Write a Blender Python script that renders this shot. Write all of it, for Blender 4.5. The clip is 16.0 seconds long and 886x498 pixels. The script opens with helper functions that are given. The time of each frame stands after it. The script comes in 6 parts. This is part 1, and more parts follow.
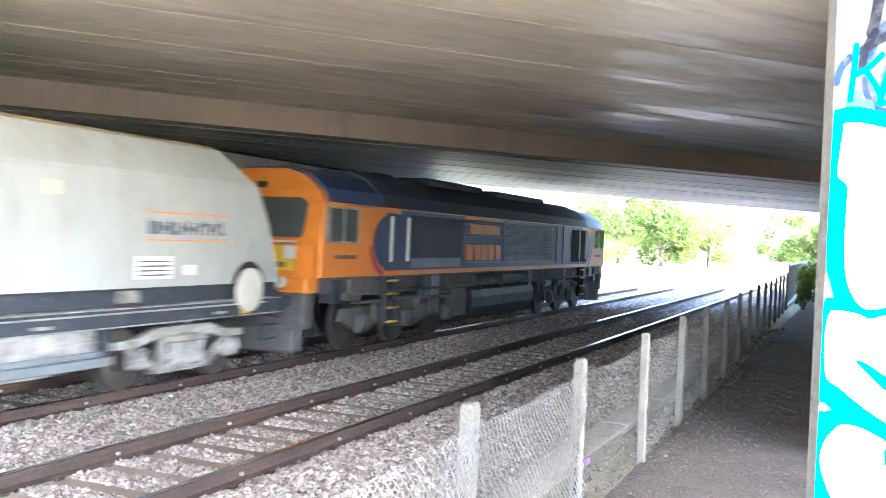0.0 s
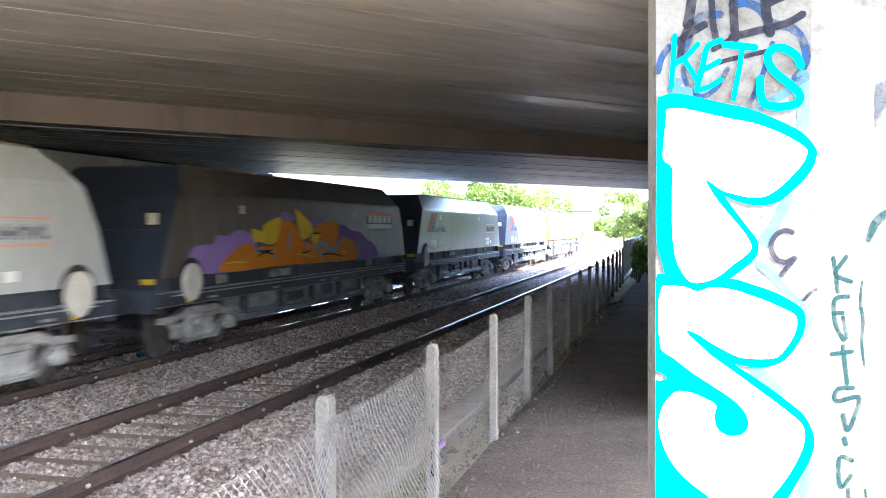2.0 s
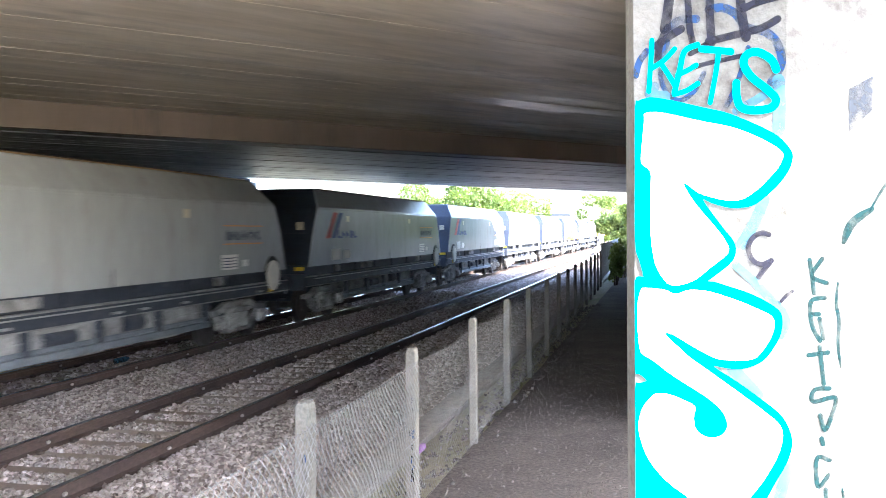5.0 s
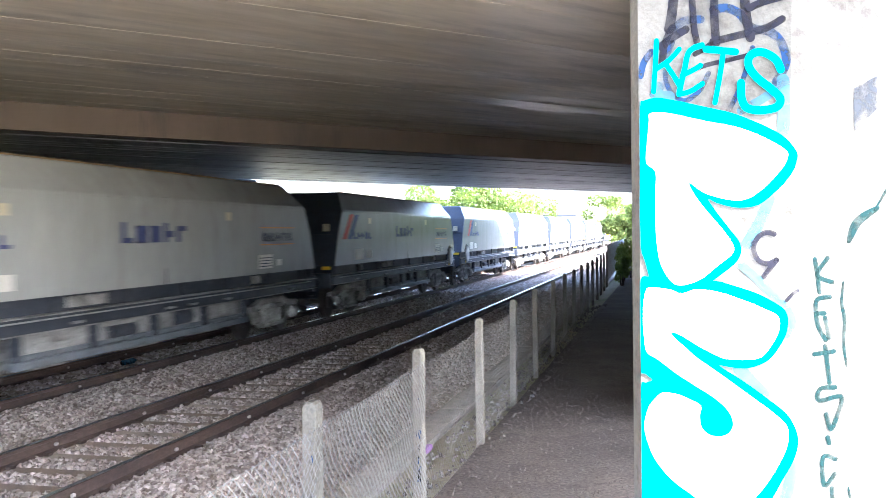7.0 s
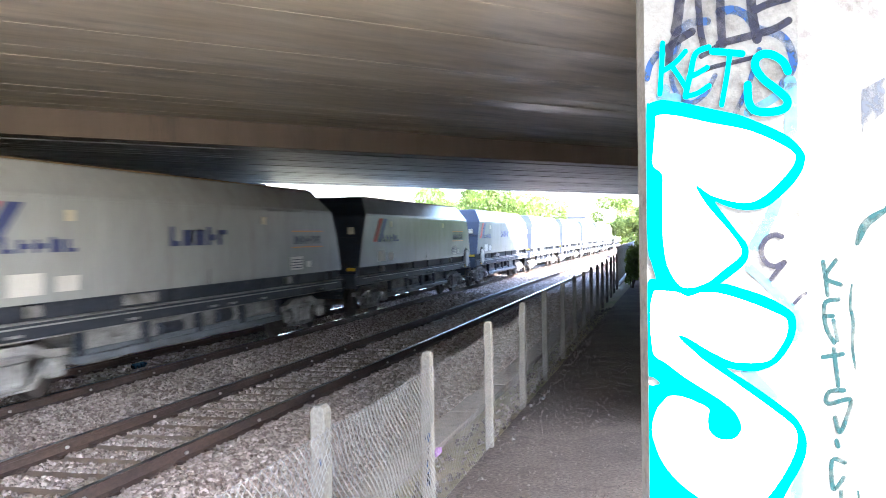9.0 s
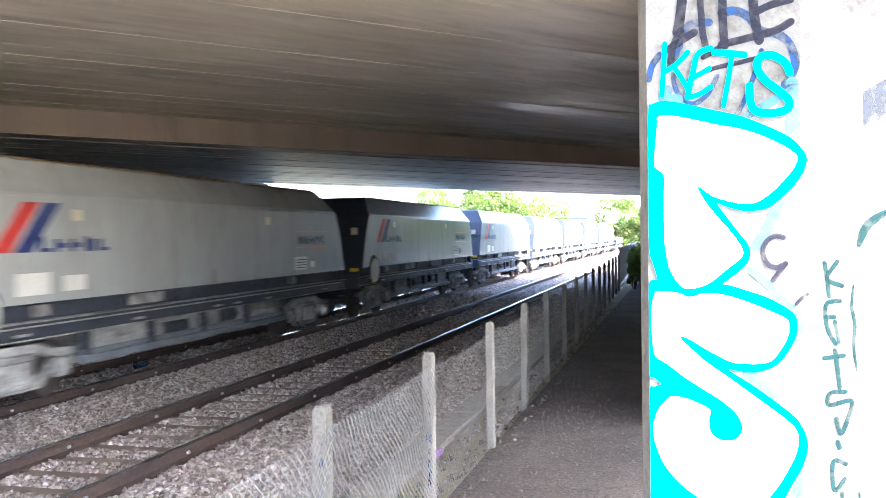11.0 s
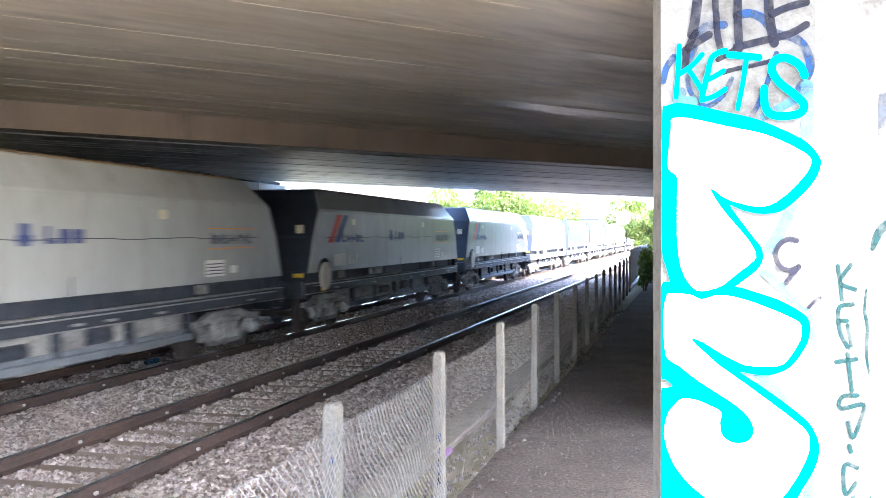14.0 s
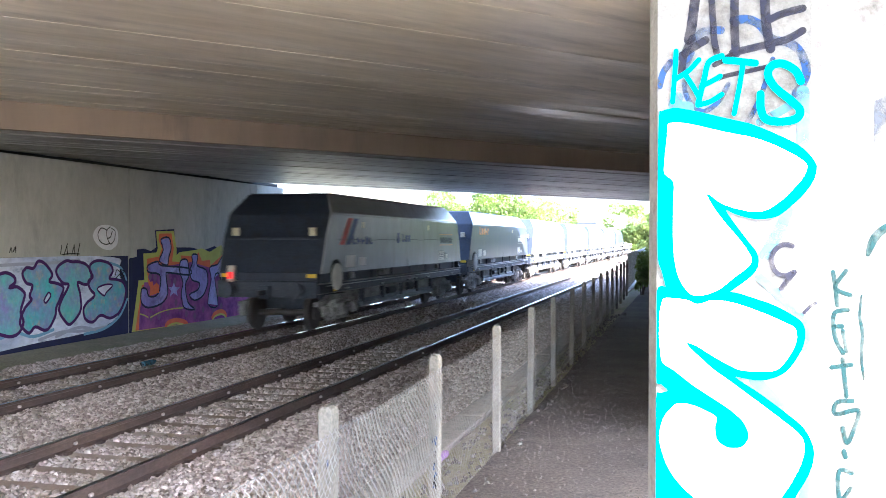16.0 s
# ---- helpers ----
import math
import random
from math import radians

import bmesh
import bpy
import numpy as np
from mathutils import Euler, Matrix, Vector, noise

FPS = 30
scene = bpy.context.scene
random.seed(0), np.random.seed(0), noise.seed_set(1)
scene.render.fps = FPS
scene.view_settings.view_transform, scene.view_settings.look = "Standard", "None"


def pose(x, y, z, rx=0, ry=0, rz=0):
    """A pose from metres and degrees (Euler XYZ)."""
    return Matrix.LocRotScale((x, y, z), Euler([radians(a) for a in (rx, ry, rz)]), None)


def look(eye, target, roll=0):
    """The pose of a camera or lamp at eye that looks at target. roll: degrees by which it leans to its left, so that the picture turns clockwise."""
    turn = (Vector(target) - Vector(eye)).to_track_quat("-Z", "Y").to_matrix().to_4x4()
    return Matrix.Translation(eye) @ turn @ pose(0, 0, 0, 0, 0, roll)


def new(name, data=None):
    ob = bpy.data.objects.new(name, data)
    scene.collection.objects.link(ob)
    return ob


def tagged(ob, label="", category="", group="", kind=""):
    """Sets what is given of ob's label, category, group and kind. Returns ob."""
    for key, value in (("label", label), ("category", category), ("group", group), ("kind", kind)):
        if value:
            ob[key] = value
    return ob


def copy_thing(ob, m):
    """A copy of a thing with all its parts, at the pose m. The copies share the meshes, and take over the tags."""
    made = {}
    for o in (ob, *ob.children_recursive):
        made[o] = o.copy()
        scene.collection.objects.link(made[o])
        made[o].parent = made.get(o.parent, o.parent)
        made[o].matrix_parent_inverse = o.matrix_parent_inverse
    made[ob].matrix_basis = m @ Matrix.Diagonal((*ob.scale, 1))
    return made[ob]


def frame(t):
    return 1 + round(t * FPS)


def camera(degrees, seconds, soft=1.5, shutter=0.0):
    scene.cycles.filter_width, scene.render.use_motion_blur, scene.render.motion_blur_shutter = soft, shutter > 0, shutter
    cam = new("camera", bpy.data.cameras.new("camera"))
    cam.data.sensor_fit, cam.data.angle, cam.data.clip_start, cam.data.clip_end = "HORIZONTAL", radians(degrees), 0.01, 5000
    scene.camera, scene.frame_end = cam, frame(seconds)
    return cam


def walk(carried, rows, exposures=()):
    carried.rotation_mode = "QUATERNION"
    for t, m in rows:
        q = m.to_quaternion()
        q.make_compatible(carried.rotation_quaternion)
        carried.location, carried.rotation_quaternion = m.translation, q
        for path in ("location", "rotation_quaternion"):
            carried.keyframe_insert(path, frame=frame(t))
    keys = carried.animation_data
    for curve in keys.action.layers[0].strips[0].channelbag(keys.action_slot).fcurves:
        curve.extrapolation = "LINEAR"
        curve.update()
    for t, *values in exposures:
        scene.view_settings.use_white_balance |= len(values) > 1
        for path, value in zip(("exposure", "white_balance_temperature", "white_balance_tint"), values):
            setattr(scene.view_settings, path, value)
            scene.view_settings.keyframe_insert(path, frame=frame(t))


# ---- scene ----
cam = camera(50.0, 16.0, soft=0.65, shutter=0.3)
PATH = [
    (0, (-0.108, -0.541, 1.850), (-0.905, 1.292, 1.825), 2.4),
    (0.5, (-0.13, -0.543, 1.862), (-0.797, 1.342, 1.831), 1.2),
    (1, (-0.122, -0.561, 1.864), (-0.709, 1.351, 1.828), 0.6),
    (1.5, (-0.111, -0.563, 1.864), (-0.638, 1.366, 1.825), 0.1),
    (2, (-0.104, -0.569, 1.863), (-0.596, 1.369, 1.819), -0.2),
    (2.5, (-0.102, -0.563, 1.863), (-0.574, 1.38, 1.818), -0.4),
    (3, (-0.103, -0.566, 1.862), (-0.561, 1.381, 1.817), -0.5),
    (3.5, (-0.105, -0.566, 1.862), (-0.554, 1.382, 1.819), -0.5),
    (4, (-0.106, -0.57, 1.863), (-0.552, 1.379, 1.823), -0.5),
    (6.5, (-0.109, -0.577, 1.864), (-0.565, 1.37, 1.83), -0.6),
    (7, (-0.105, -0.585, 1.863), (-0.565, 1.361, 1.829), -0.7),
    (7.5, (-0.099, -0.581, 1.863), (-0.564, 1.364, 1.829), -0.8),
    (8, (-0.094, -0.58, 1.863), (-0.565, 1.363, 1.832), -0.9),
    (8.5, (-0.096, -0.581, 1.864), (-0.572, 1.361, 1.834), -0.9),
    (9, (-0.096, -0.581, 1.865), (-0.576, 1.36, 1.837), -0.9),
    (11.5, (-0.092, -0.584, 1.864), (-0.578, 1.356, 1.838), -0.7),
    (12, (-0.09, -0.592, 1.865), (-0.578, 1.347, 1.84), -0.6),
    (12.5, (-0.091, -0.59, 1.865), (-0.584, 1.348, 1.84), -0.5),
    (13, (-0.093, -0.586, 1.864), (-0.591, 1.351, 1.838), -0.4),
    (13.5, (-0.095, -0.592, 1.863), (-0.596, 1.344, 1.837), -0.2),
    (14, (-0.098, -0.593, 1.864), (-0.604, 1.342, 1.837), -0.2),
    (14.5, (-0.095, -0.59, 1.864), (-0.606, 1.343, 1.837), -0.1),
    (15, (-0.095, -0.587, 1.864), (-0.608, 1.346, 1.838), -0.0),
    (15.5, (-0.093, -0.594, 1.864), (-0.603, 1.34, 1.841), 0.0),
    (16, (-0.094, -0.593, 1.866), (-0.595, 1.344, 1.845), 0.1),
]
walk(cam, [(t, look(e, g, r)) for t, e, g, r in PATH], exposures=[(0, 5.0, 5650, 12), (0.5, 4.82, 5750, 12), (1.0, 4.5, 5800, 14), (1.6, 4.32, 5830, 15), (4.0, 4.22, 5830, 15), (9.0, 4.36, 5830, 16), (16, 4.5, 5800, 16)])

# ---- world, sun and exposure ----
SUN_EL, SUN_HEAD = 42.0, 70.0      # the light travels towards (-sin, cos) of this heading
world = bpy.data.worlds.new("sky")
scene.world = world
world.use_nodes = True
sky = world.node_tree.nodes.new("ShaderNodeTexSky")
sky.sky_type, sky.sun_disc = "NISHITA", False
sky.sun_elevation, sky.sun_rotation = radians(SUN_EL), radians(180 - SUN_HEAD)
sky.dust_density = 2.0
world.node_tree.links.new(sky.outputs[0], world.node_tree.nodes["Background"].inputs[0])
world.node_tree.nodes["Background"].inputs[1].default_value = 0.125
sun = new("sun", bpy.data.lights.new("sun", "SUN"))
sun.data.energy, sun.data.angle, sun.data.color = 3.0, radians(0.5), (1.0, 0.95, 0.87)
sun.matrix_world = look((math.sin(radians(SUN_HEAD)) * 40, -math.cos(radians(SUN_HEAD)) * 40, 40 * math.tan(radians(SUN_EL))), (0, 0, 0))

# ---- materials ----


def mat(name, c1, c2=None, rough=0.75, metal=0.0, scale=1.2, fine=40.0, bump=0.25, stretch=(1, 1, 1), spec=0.4, speckle=0.25, dirt=None, dirt_at=0.6):
    """Two-scale noise colour with fine grain and relief, in the object's own space. dirt: a third colour in patches."""
    m = bpy.data.materials.new(name)
    m.use_nodes = True
    nt = m.node_tree
    n, link = nt.nodes, nt.links.new
    b = n["Principled BSDF"]
    tc = n.new("ShaderNodeTexCoord")
    mp = n.new("ShaderNodeMapping")
    mp.inputs["Scale"].default_value = stretch
    link(tc.outputs["Object"], mp.inputs["Vector"])

    def nz(s, d, rgh=0.6):
        x = n.new("ShaderNodeTexNoise")
        x.inputs["Scale"].default_value, x.inputs["Detail"].default_value, x.inputs["Roughness"].default_value = s, d, rgh
        link(mp.outputs[0], x.inputs["Vector"])
        return x
    a, f = nz(scale, 6), nz(fine, 3)
    r = n.new("ShaderNodeValToRGB")
    r.color_ramp.elements[0].position, r.color_ramp.elements[1].position = 0.35, 0.65
    c2 = c2 or tuple(v * 0.75 for v in c1)
    r.color_ramp.elements[0].color, r.color_ramp.elements[1].color = (*c1, 1), (*c2, 1)
    link(a.outputs["Fac"], r.inputs[0])
    col = r.outputs[0]
    if dirt:
        d = nz(scale * 2.7, 8, 0.7)
        dr = n.new("ShaderNodeValToRGB")
        dr.color_ramp.elements[0].position, dr.color_ramp.elements[1].position = dirt_at - 0.08, dirt_at + 0.12
        link(d.outputs["Fac"], dr.inputs[0])
        mx = n.new("ShaderNodeMix")
        mx.data_type = "RGBA"
        link(dr.outputs[0], mx.inputs["Factor"])
        link(col, mx.inputs["A"])
        mx.inputs["B"].default_value = (*dirt, 1)
        col = mx.outputs["Result"]
    g = n.new("ShaderNodeMapRange")
    g.inputs["From Min"].default_value, g.inputs["From Max"].default_value = 0.3, 0.7
    g.inputs["To Min"].default_value, g.inputs["To Max"].default_value = 1 - speckle, 1 + speckle
    link(f.outputs["Fac"], g.inputs["Value"])
    mul = n.new("ShaderNodeMix")
    mul.data_type, mul.blend_type = "RGBA", "MULTIPLY"
    mul.inputs["Factor"].default_value = 1.0
    link(col, mul.inputs["A"])
    link(g.outputs[0], mul.inputs["B"])
    link(mul.outputs["Result"], b.inputs["Base Color"])
    b.inputs["Roughness"].default_value, b.inputs["Metallic"].default_value = rough, metal
    b.inputs["Specular IOR Level"].default_value = spec
    if bump:
        bp = n.new("ShaderNodeBump")
        bp.inputs["Strength"].default_value, bp.inputs["Distance"].default_value = bump, 0.01
        link(f.outputs["Fac"], bp.inputs["Height"])
        link(bp.outputs[0], b.inputs["Normal"])
    return m


def varied(name, c1, c2, c3, rough=0.9, per="island"):
    """A colour for each loose piece, with grain."""
    m = bpy.data.materials.new(name)
    m.use_nodes = True
    n, link = m.node_tree.nodes, m.node_tree.links.new
    if per == "island":
        g = n.new("ShaderNodeNewGeometry")
        src = g.outputs["Random Per Island"]
    else:
        g = n.new("ShaderNodeObjectInfo")
        src = g.outputs["Random"]
    r = n.new("ShaderNodeValToRGB")
    e = r.color_ramp.elements
    e[0].color, e[1].color = (*c1, 1), (*c3, 1)
    k = e.new(0.5)
    k.color = (*c2, 1)
    link(src, r.inputs[0])
    tc, z = n.new("ShaderNodeTexCoord"), n.new("ShaderNodeTexNoise")
    z.inputs["Scale"].default_value = 45
    link(tc.outputs["Object"], z.inputs["Vector"])
    mul = n.new("ShaderNodeMix")
    mul.data_type, mul.blend_type = "RGBA", "MULTIPLY"
    mul.inputs["Factor"].default_value = 0.35
    link(r.outputs[0], mul.inputs["A"])
    link(z.outputs["Fac"], mul.inputs["B"])
    b = n["Principled BSDF"]
    link(mul.outputs["Result"], b.inputs["Base Color"])
    b.inputs["Roughness"].default_value = rough
    b.inputs["Specular IOR Level"].default_value = 0.25
    return m


def leafy(name, c1, c2):
    m = varied(name, c1, tuple((a + b) / 2 for a, b in zip(c1, c2)), c2, 0.6)
    n, link = m.node_tree.nodes, m.node_tree.links.new
    tr, mix = n.new("ShaderNodeBsdfTranslucent"), n.new("ShaderNodeMixShader")
    tr.inputs[0].default_value = (c2[0] * 1.6, c2[1] * 1.6, c2[2], 1)
    mix.inputs[0].default_value = 0.35
    link(n["Principled BSDF"].outputs[0], mix.inputs[1])
    link(tr.outputs[0], mix.inputs[2])
    link(mix.outputs[0], n["Material Output"].inputs[0])
    return m


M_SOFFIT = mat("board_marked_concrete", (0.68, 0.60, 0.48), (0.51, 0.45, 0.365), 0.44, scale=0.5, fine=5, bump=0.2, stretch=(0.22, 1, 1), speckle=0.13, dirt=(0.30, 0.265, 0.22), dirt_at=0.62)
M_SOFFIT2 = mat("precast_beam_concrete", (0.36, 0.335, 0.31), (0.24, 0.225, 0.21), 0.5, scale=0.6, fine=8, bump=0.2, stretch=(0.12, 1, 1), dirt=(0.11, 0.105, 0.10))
M_BROWN = mat("rust_stained_concrete", (0.27, 0.205, 0.158), (0.20, 0.158, 0.128), 0.7, scale=0.45, fine=5, bump=0.15, stretch=(0.6, 1, 0.12), speckle=0.06, dirt=(0.16, 0.13, 0.112))
M_WALL = mat("abutment_concrete", (0.50, 0.495, 0.45), (0.41, 0.405, 0.37), 0.8, scale=0.35, fine=6, bump=0.08, stretch=(1, 1, 0.5), speckle=0.07, dirt=(0.33, 0.325, 0.30), dirt_at=0.6)
M_PIER = mat("pale_weathered_concrete", (0.195, 0.184, 0.158), (0.14, 0.132, 0.11), 0.8, scale=3.0, fine=50, bump=0.35, speckle=0.12, dirt=(0.06, 0.053, 0.042), dirt_at=0.58)
# near-black for dark parts, and for shade painted into recesses
M_DARK = mat("dark_parts_and_recess_shade", (0.03, 0.03, 0.03), (0.02, 0.02, 0.02), 0.9)
M_GROUND = mat("dry_earth_and_grass", (0.24, 0.22, 0.16), (0.17, 0.17, 0.09), 0.95, scale=0.35, fine=18, bump=0.6, dirt=(0.30, 0.26, 0.20))
M_PATH = mat("trodden_gravel_path", (0.125, 0.107, 0.095), (0.083, 0.071, 0.064), 0.95, scale=0.9, fine=34, bump=0.8, speckle=0.45, dirt=(0.055, 0.05, 0.045), dirt_at=0.6)
M_BED = mat("ballast_bed", (0.34, 0.30, 0.265), (0.25, 0.22, 0.195), 0.95, scale=3, fine=24, bump=1.0, speckle=0.5)
M_STONE = varied("ballast_stone", (0.25, 0.202, 0.172), (0.45, 0.38, 0.328), (0.68, 0.595, 0.53), 0.95)
M_GRIT = varied("path_grit", (0.09, 0.078, 0.07), (0.125, 0.11, 0.10), (0.20, 0.183, 0.168), 0.95)
M_SLEEPER = varied("sleeper_concrete", (0.30, 0.238, 0.188), (0.355, 0.287, 0.23), (0.42, 0.342, 0.275), 0.9, per="object")
M_RAIL = mat("rusty_rail", (0.085, 0.056, 0.042), (0.052, 0.036, 0.03), 0.75, scale=2, fine=40, bump=0.3, stretch=(1, 0.3, 1))
M_RAILTOP = mat("worn_steel", (0.45, 0.46, 0.48), (0.36, 0.37, 0.39), 0.22, 1.0, scale=2, fine=60, bump=0.02, stretch=(1, 0.1, 1), speckle=0.1)
M_CLIP = mat("pale_rail_clip", (0.5, 0.48, 0.44), (0.3, 0.26, 0.22), 0.7)
M_POST = mat("post_concrete", (0.20, 0.186, 0.156), (0.13, 0.12, 0.10), 0.85, scale=3, fine=60, bump=0.4, dirt=(0.13, 0.12, 0.098), dirt_at=0.62)
M_WIRE = mat("galvanised_wire", (0.27, 0.262, 0.245), (0.175, 0.168, 0.157), 0.55, 0.1, scale=4, bump=0)
M_PALISADE = mat("galvanised_palisade", (0.42, 0.44, 0.46), (0.33, 0.35, 0.37), 0.5, 0.5, scale=3)
M_TROUGH = mat("trough_concrete", (0.27, 0.245, 0.21), (0.20, 0.182, 0.158), 0.9, scale=2, fine=30, bump=0.4, dirt=(0.13, 0.115, 0.095))
M_GREY = mat("dusty_grey_wagon_paint", (0.40, 0.417, 0.41), (0.36, 0.373, 0.365), 0.26, scale=0.8, fine=9, bump=0.06, stretch=(1, 1, 0.25), speckle=0.07, spec=0.5, dirt=(0.31, 0.305, 0.285), dirt_at=0.62)
M_NAVY = mat("dusty_navy_wagon_paint", (0.035, 0.05, 0.095), (0.05, 0.065, 0.095), 0.3, scale=0.8, fine=9, bump=0.05, stretch=(1, 1, 0.25), speckle=0.1, dirt=(0.13, 0.125, 0.12), dirt_at=0.66)
M_BROWNW = mat("grimy_brown_wagon_paint", (0.075, 0.062, 0.052), (0.10, 0.085, 0.072), 0.5, scale=0.8, fine=9, bump=0.05, stretch=(1, 1, 0.25), dirt=(0.045, 0.04, 0.035))
M_END = mat("black_end_paint", (0.021, 0.029, 0.048), (0.03, 0.038, 0.056), 0.5, scale=1.5, fine=20, bump=0.08, dirt=(0.03, 0.03, 0.034))
M_FRAME = mat("black_underframe", (0.032, 0.040, 0.056), (0.048, 0.055, 0.07), 0.6, scale=2, fine=20, bump=0.15, dirt=(0.12, 0.12, 0.12), dirt_at=0.64)
M_BOGIE = mat("dust_caked_bogie", (0.42, 0.415, 0.40), (0.17, 0.167, 0.16), 0.8, scale=2.5, fine=25, bump=0.3, dirt=(0.07, 0.065, 0.06))
M_BOGIE2 = mat("dark_bogie", (0.095, 0.098, 0.108), (0.13, 0.128, 0.125), 0.75, scale=2.5, fine=25, bump=0.3, dirt=(0.10, 0.088, 0.075))
M_GIRDER = mat("blue_grey_girder", (0.19, 0.215, 0.24), (0.13, 0.15, 0.17), 0.6, scale=2, fine=20, bump=0.1, dirt=(0.20, 0.20, 0.19))
M_WHEEL = mat("wheel_steel", (0.09, 0.08, 0.072), (0.06, 0.052, 0.046), 0.6, 0.3, scale=5)
M_DISC = mat("cream_disc", (0.60, 0.58, 0.52), (0.48, 0.46, 0.41), 0.6, scale=4, speckle=0.1)
M_LBLUE = mat("logo_blue", (0.03, 0.045, 0.16), (0.04, 0.055, 0.17), 0.5)
M_LRED = mat("logo_red", (0.55, 0.05, 0.04), (0.5, 0.045, 0.04), 0.5)
M_LGREY = mat("lettering_grey", (0.05, 0.06, 0.10), (0.065, 0.075, 0.11), 0.5)
M_ORANGE = mat("orange_paint", (0.72, 0.24, 0.03), (0.64, 0.21, 0.03), 0.4, scale=1, fine=10, bump=0.04, speckle=0.06, dirt=(0.45, 0.17, 0.04), dirt_at=0.7)
M_YELLOW = mat("yellow_paint", (0.72, 0.48, 0.03), (0.65, 0.42, 0.03), 0.45, speckle=0.08)
M_WHITE = mat("white_panel", (0.72, 0.71, 0.67), (0.6, 0.59, 0.55), 0.5, speckle=0.08)
M_LOCO = mat("navy_loco_paint", (0.036, 0.062, 0.15), (0.05, 0.076, 0.16), 0.45, scale=0.9, fine=10, bump=0.04, speckle=0.1, dirt=(0.09, 0.10, 0.135), dirt_at=0.66)
M_ROOF = mat("sooty_roof", (0.034, 0.048, 0.085), (0.05, 0.06, 0.085), 0.6, scale=1, dirt=(0.05, 0.048, 0.045))
M_LOUVRE = mat("louvre_metal", (0.20, 0.24, 0.31), (0.15, 0.18, 0.25), 0.5, 0.1)
M_LOUVRE2 = mat("pale_louvre_metal", (0.36, 0.40, 0.47), (0.27, 0.31, 0.38), 0.45, 0.1, scale=1.5)
M_MAGENTA = mat("magenta_paint", (0.45, 0.03, 0.10), (0.4, 0.03, 0.1), 0.45)
M_GLASS = mat("dark_cab_glass", (0.06, 0.075, 0.075), (0.085, 0.10, 0.098), 0.06, spec=0.6, bump=0, speckle=0.0)
M_RIM = mat("rusty_ochre_rim", (0.30, 0.19, 0.09), (0.16, 0.12, 0.08), 0.7, scale=2.5)
M_MARK = mat("faded_yellow_plate", (0.62, 0.56, 0.40), (0.50, 0.44, 0.30), 0.6)
# for pale brackets, and the pipe that paints a highlight streak
M_PIPE = mat("pale_bracket_and_highlight", (0.42, 0.42, 0.41), (0.25, 0.25, 0.245), 0.5, scale=3)
M_LAMPRED = bpy.data.materials.new("red_tail_light")
M_LAMPRED.use_nodes = True
M_LAMPRED.node_tree.nodes["Principled BSDF"].inputs["Base Color"].default_value = (0.8, 0.02, 0.02, 1)
M_LAMPRED.node_tree.nodes["Principled BSDF"].inputs["Emission Color"].default_value = (1, 0.03, 0.03, 1)
M_LAMPRED.node_tree.nodes["Principled BSDF"].inputs["Emission Strength"].default_value = 0.06
M_BARK = mat("bark", (0.10, 0.08, 0.06), (0.06, 0.05, 0.04), 0.9)
M_LEAF = leafy("green_leaf", (0.075, 0.115, 0.035), (0.17, 0.215, 0.07))
M_LEAF2 = leafy("dark_green_leaf", (0.045, 0.08, 0.02), (0.12, 0.165, 0.04))
PAINT = {k: mat(k + "_spray_paint", c, tuple(v * 0.88 for v in c), 0.8, scale=3, fine=40, bump=0.1, speckle=0.05, spec=0.1) for k, c in dict(
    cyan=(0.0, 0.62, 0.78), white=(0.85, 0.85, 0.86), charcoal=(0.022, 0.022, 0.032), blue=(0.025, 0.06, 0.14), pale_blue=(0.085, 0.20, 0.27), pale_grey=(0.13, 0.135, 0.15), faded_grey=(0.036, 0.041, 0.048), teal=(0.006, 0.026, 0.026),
    purple=(0.07, 0.025, 0.13), violet=(0.20, 0.17, 0.42), sea=(0.06, 0.27, 0.28), mauve=(0.22, 0.12, 0.27), cloud=(0.40, 0.42, 0.55), coral=(0.78, 0.20, 0.11),
    lime=(0.55, 0.56, 0.16), plum=(0.14, 0.035, 0.13), navy=(0.03, 0.035, 0.09), flame=(0.70, 0.25, 0.03), lilac=(0.30, 0.20, 0.50), sun_yellow=(0.75, 0.55, 0.06), sky=(0.2, 0.4, 0.6), black=(0.015, 0.015, 0.018)).items()}

PAINT["mottle_teal"] = mat("mottled_teal_spray", (0.12, 0.52, 0.56), (0.26, 0.26, 0.56), 0.8, scale=1.7, fine=9, bump=0.05, speckle=0.12, spec=0.1, dirt=(0.50, 0.42, 0.36), dirt_at=0.60)
PAINT["mottle_violet"] = mat("mottled_violet_spray", (0.28, 0.27, 0.58), (0.16, 0.52, 0.54), 0.8, scale=1.7, fine=9, bump=0.05, speckle=0.12, spec=0.1, dirt=(0.30, 0.50, 0.45), dirt_at=0.60)
PAINT["mist"] = mat("misty_blue_white_spray", (0.70, 0.74, 0.86), (0.34, 0.40, 0.58), 0.8, scale=0.9, fine=7, bump=0.05, speckle=0.12, spec=0.1, stretch=(1, 0.6, 1.3), dirt=(0.13, 0.17, 0.30), dirt_at=0.62)
PAINT["fade_violet"] = mat("blue_violet_spray", (0.42, 0.42, 0.80), (0.26, 0.23, 0.62), 0.8, scale=0.9, fine=9, bump=0.05, speckle=0.1, spec=0.1, dirt=(0.12, 0.08, 0.30), dirt_at=0.6)
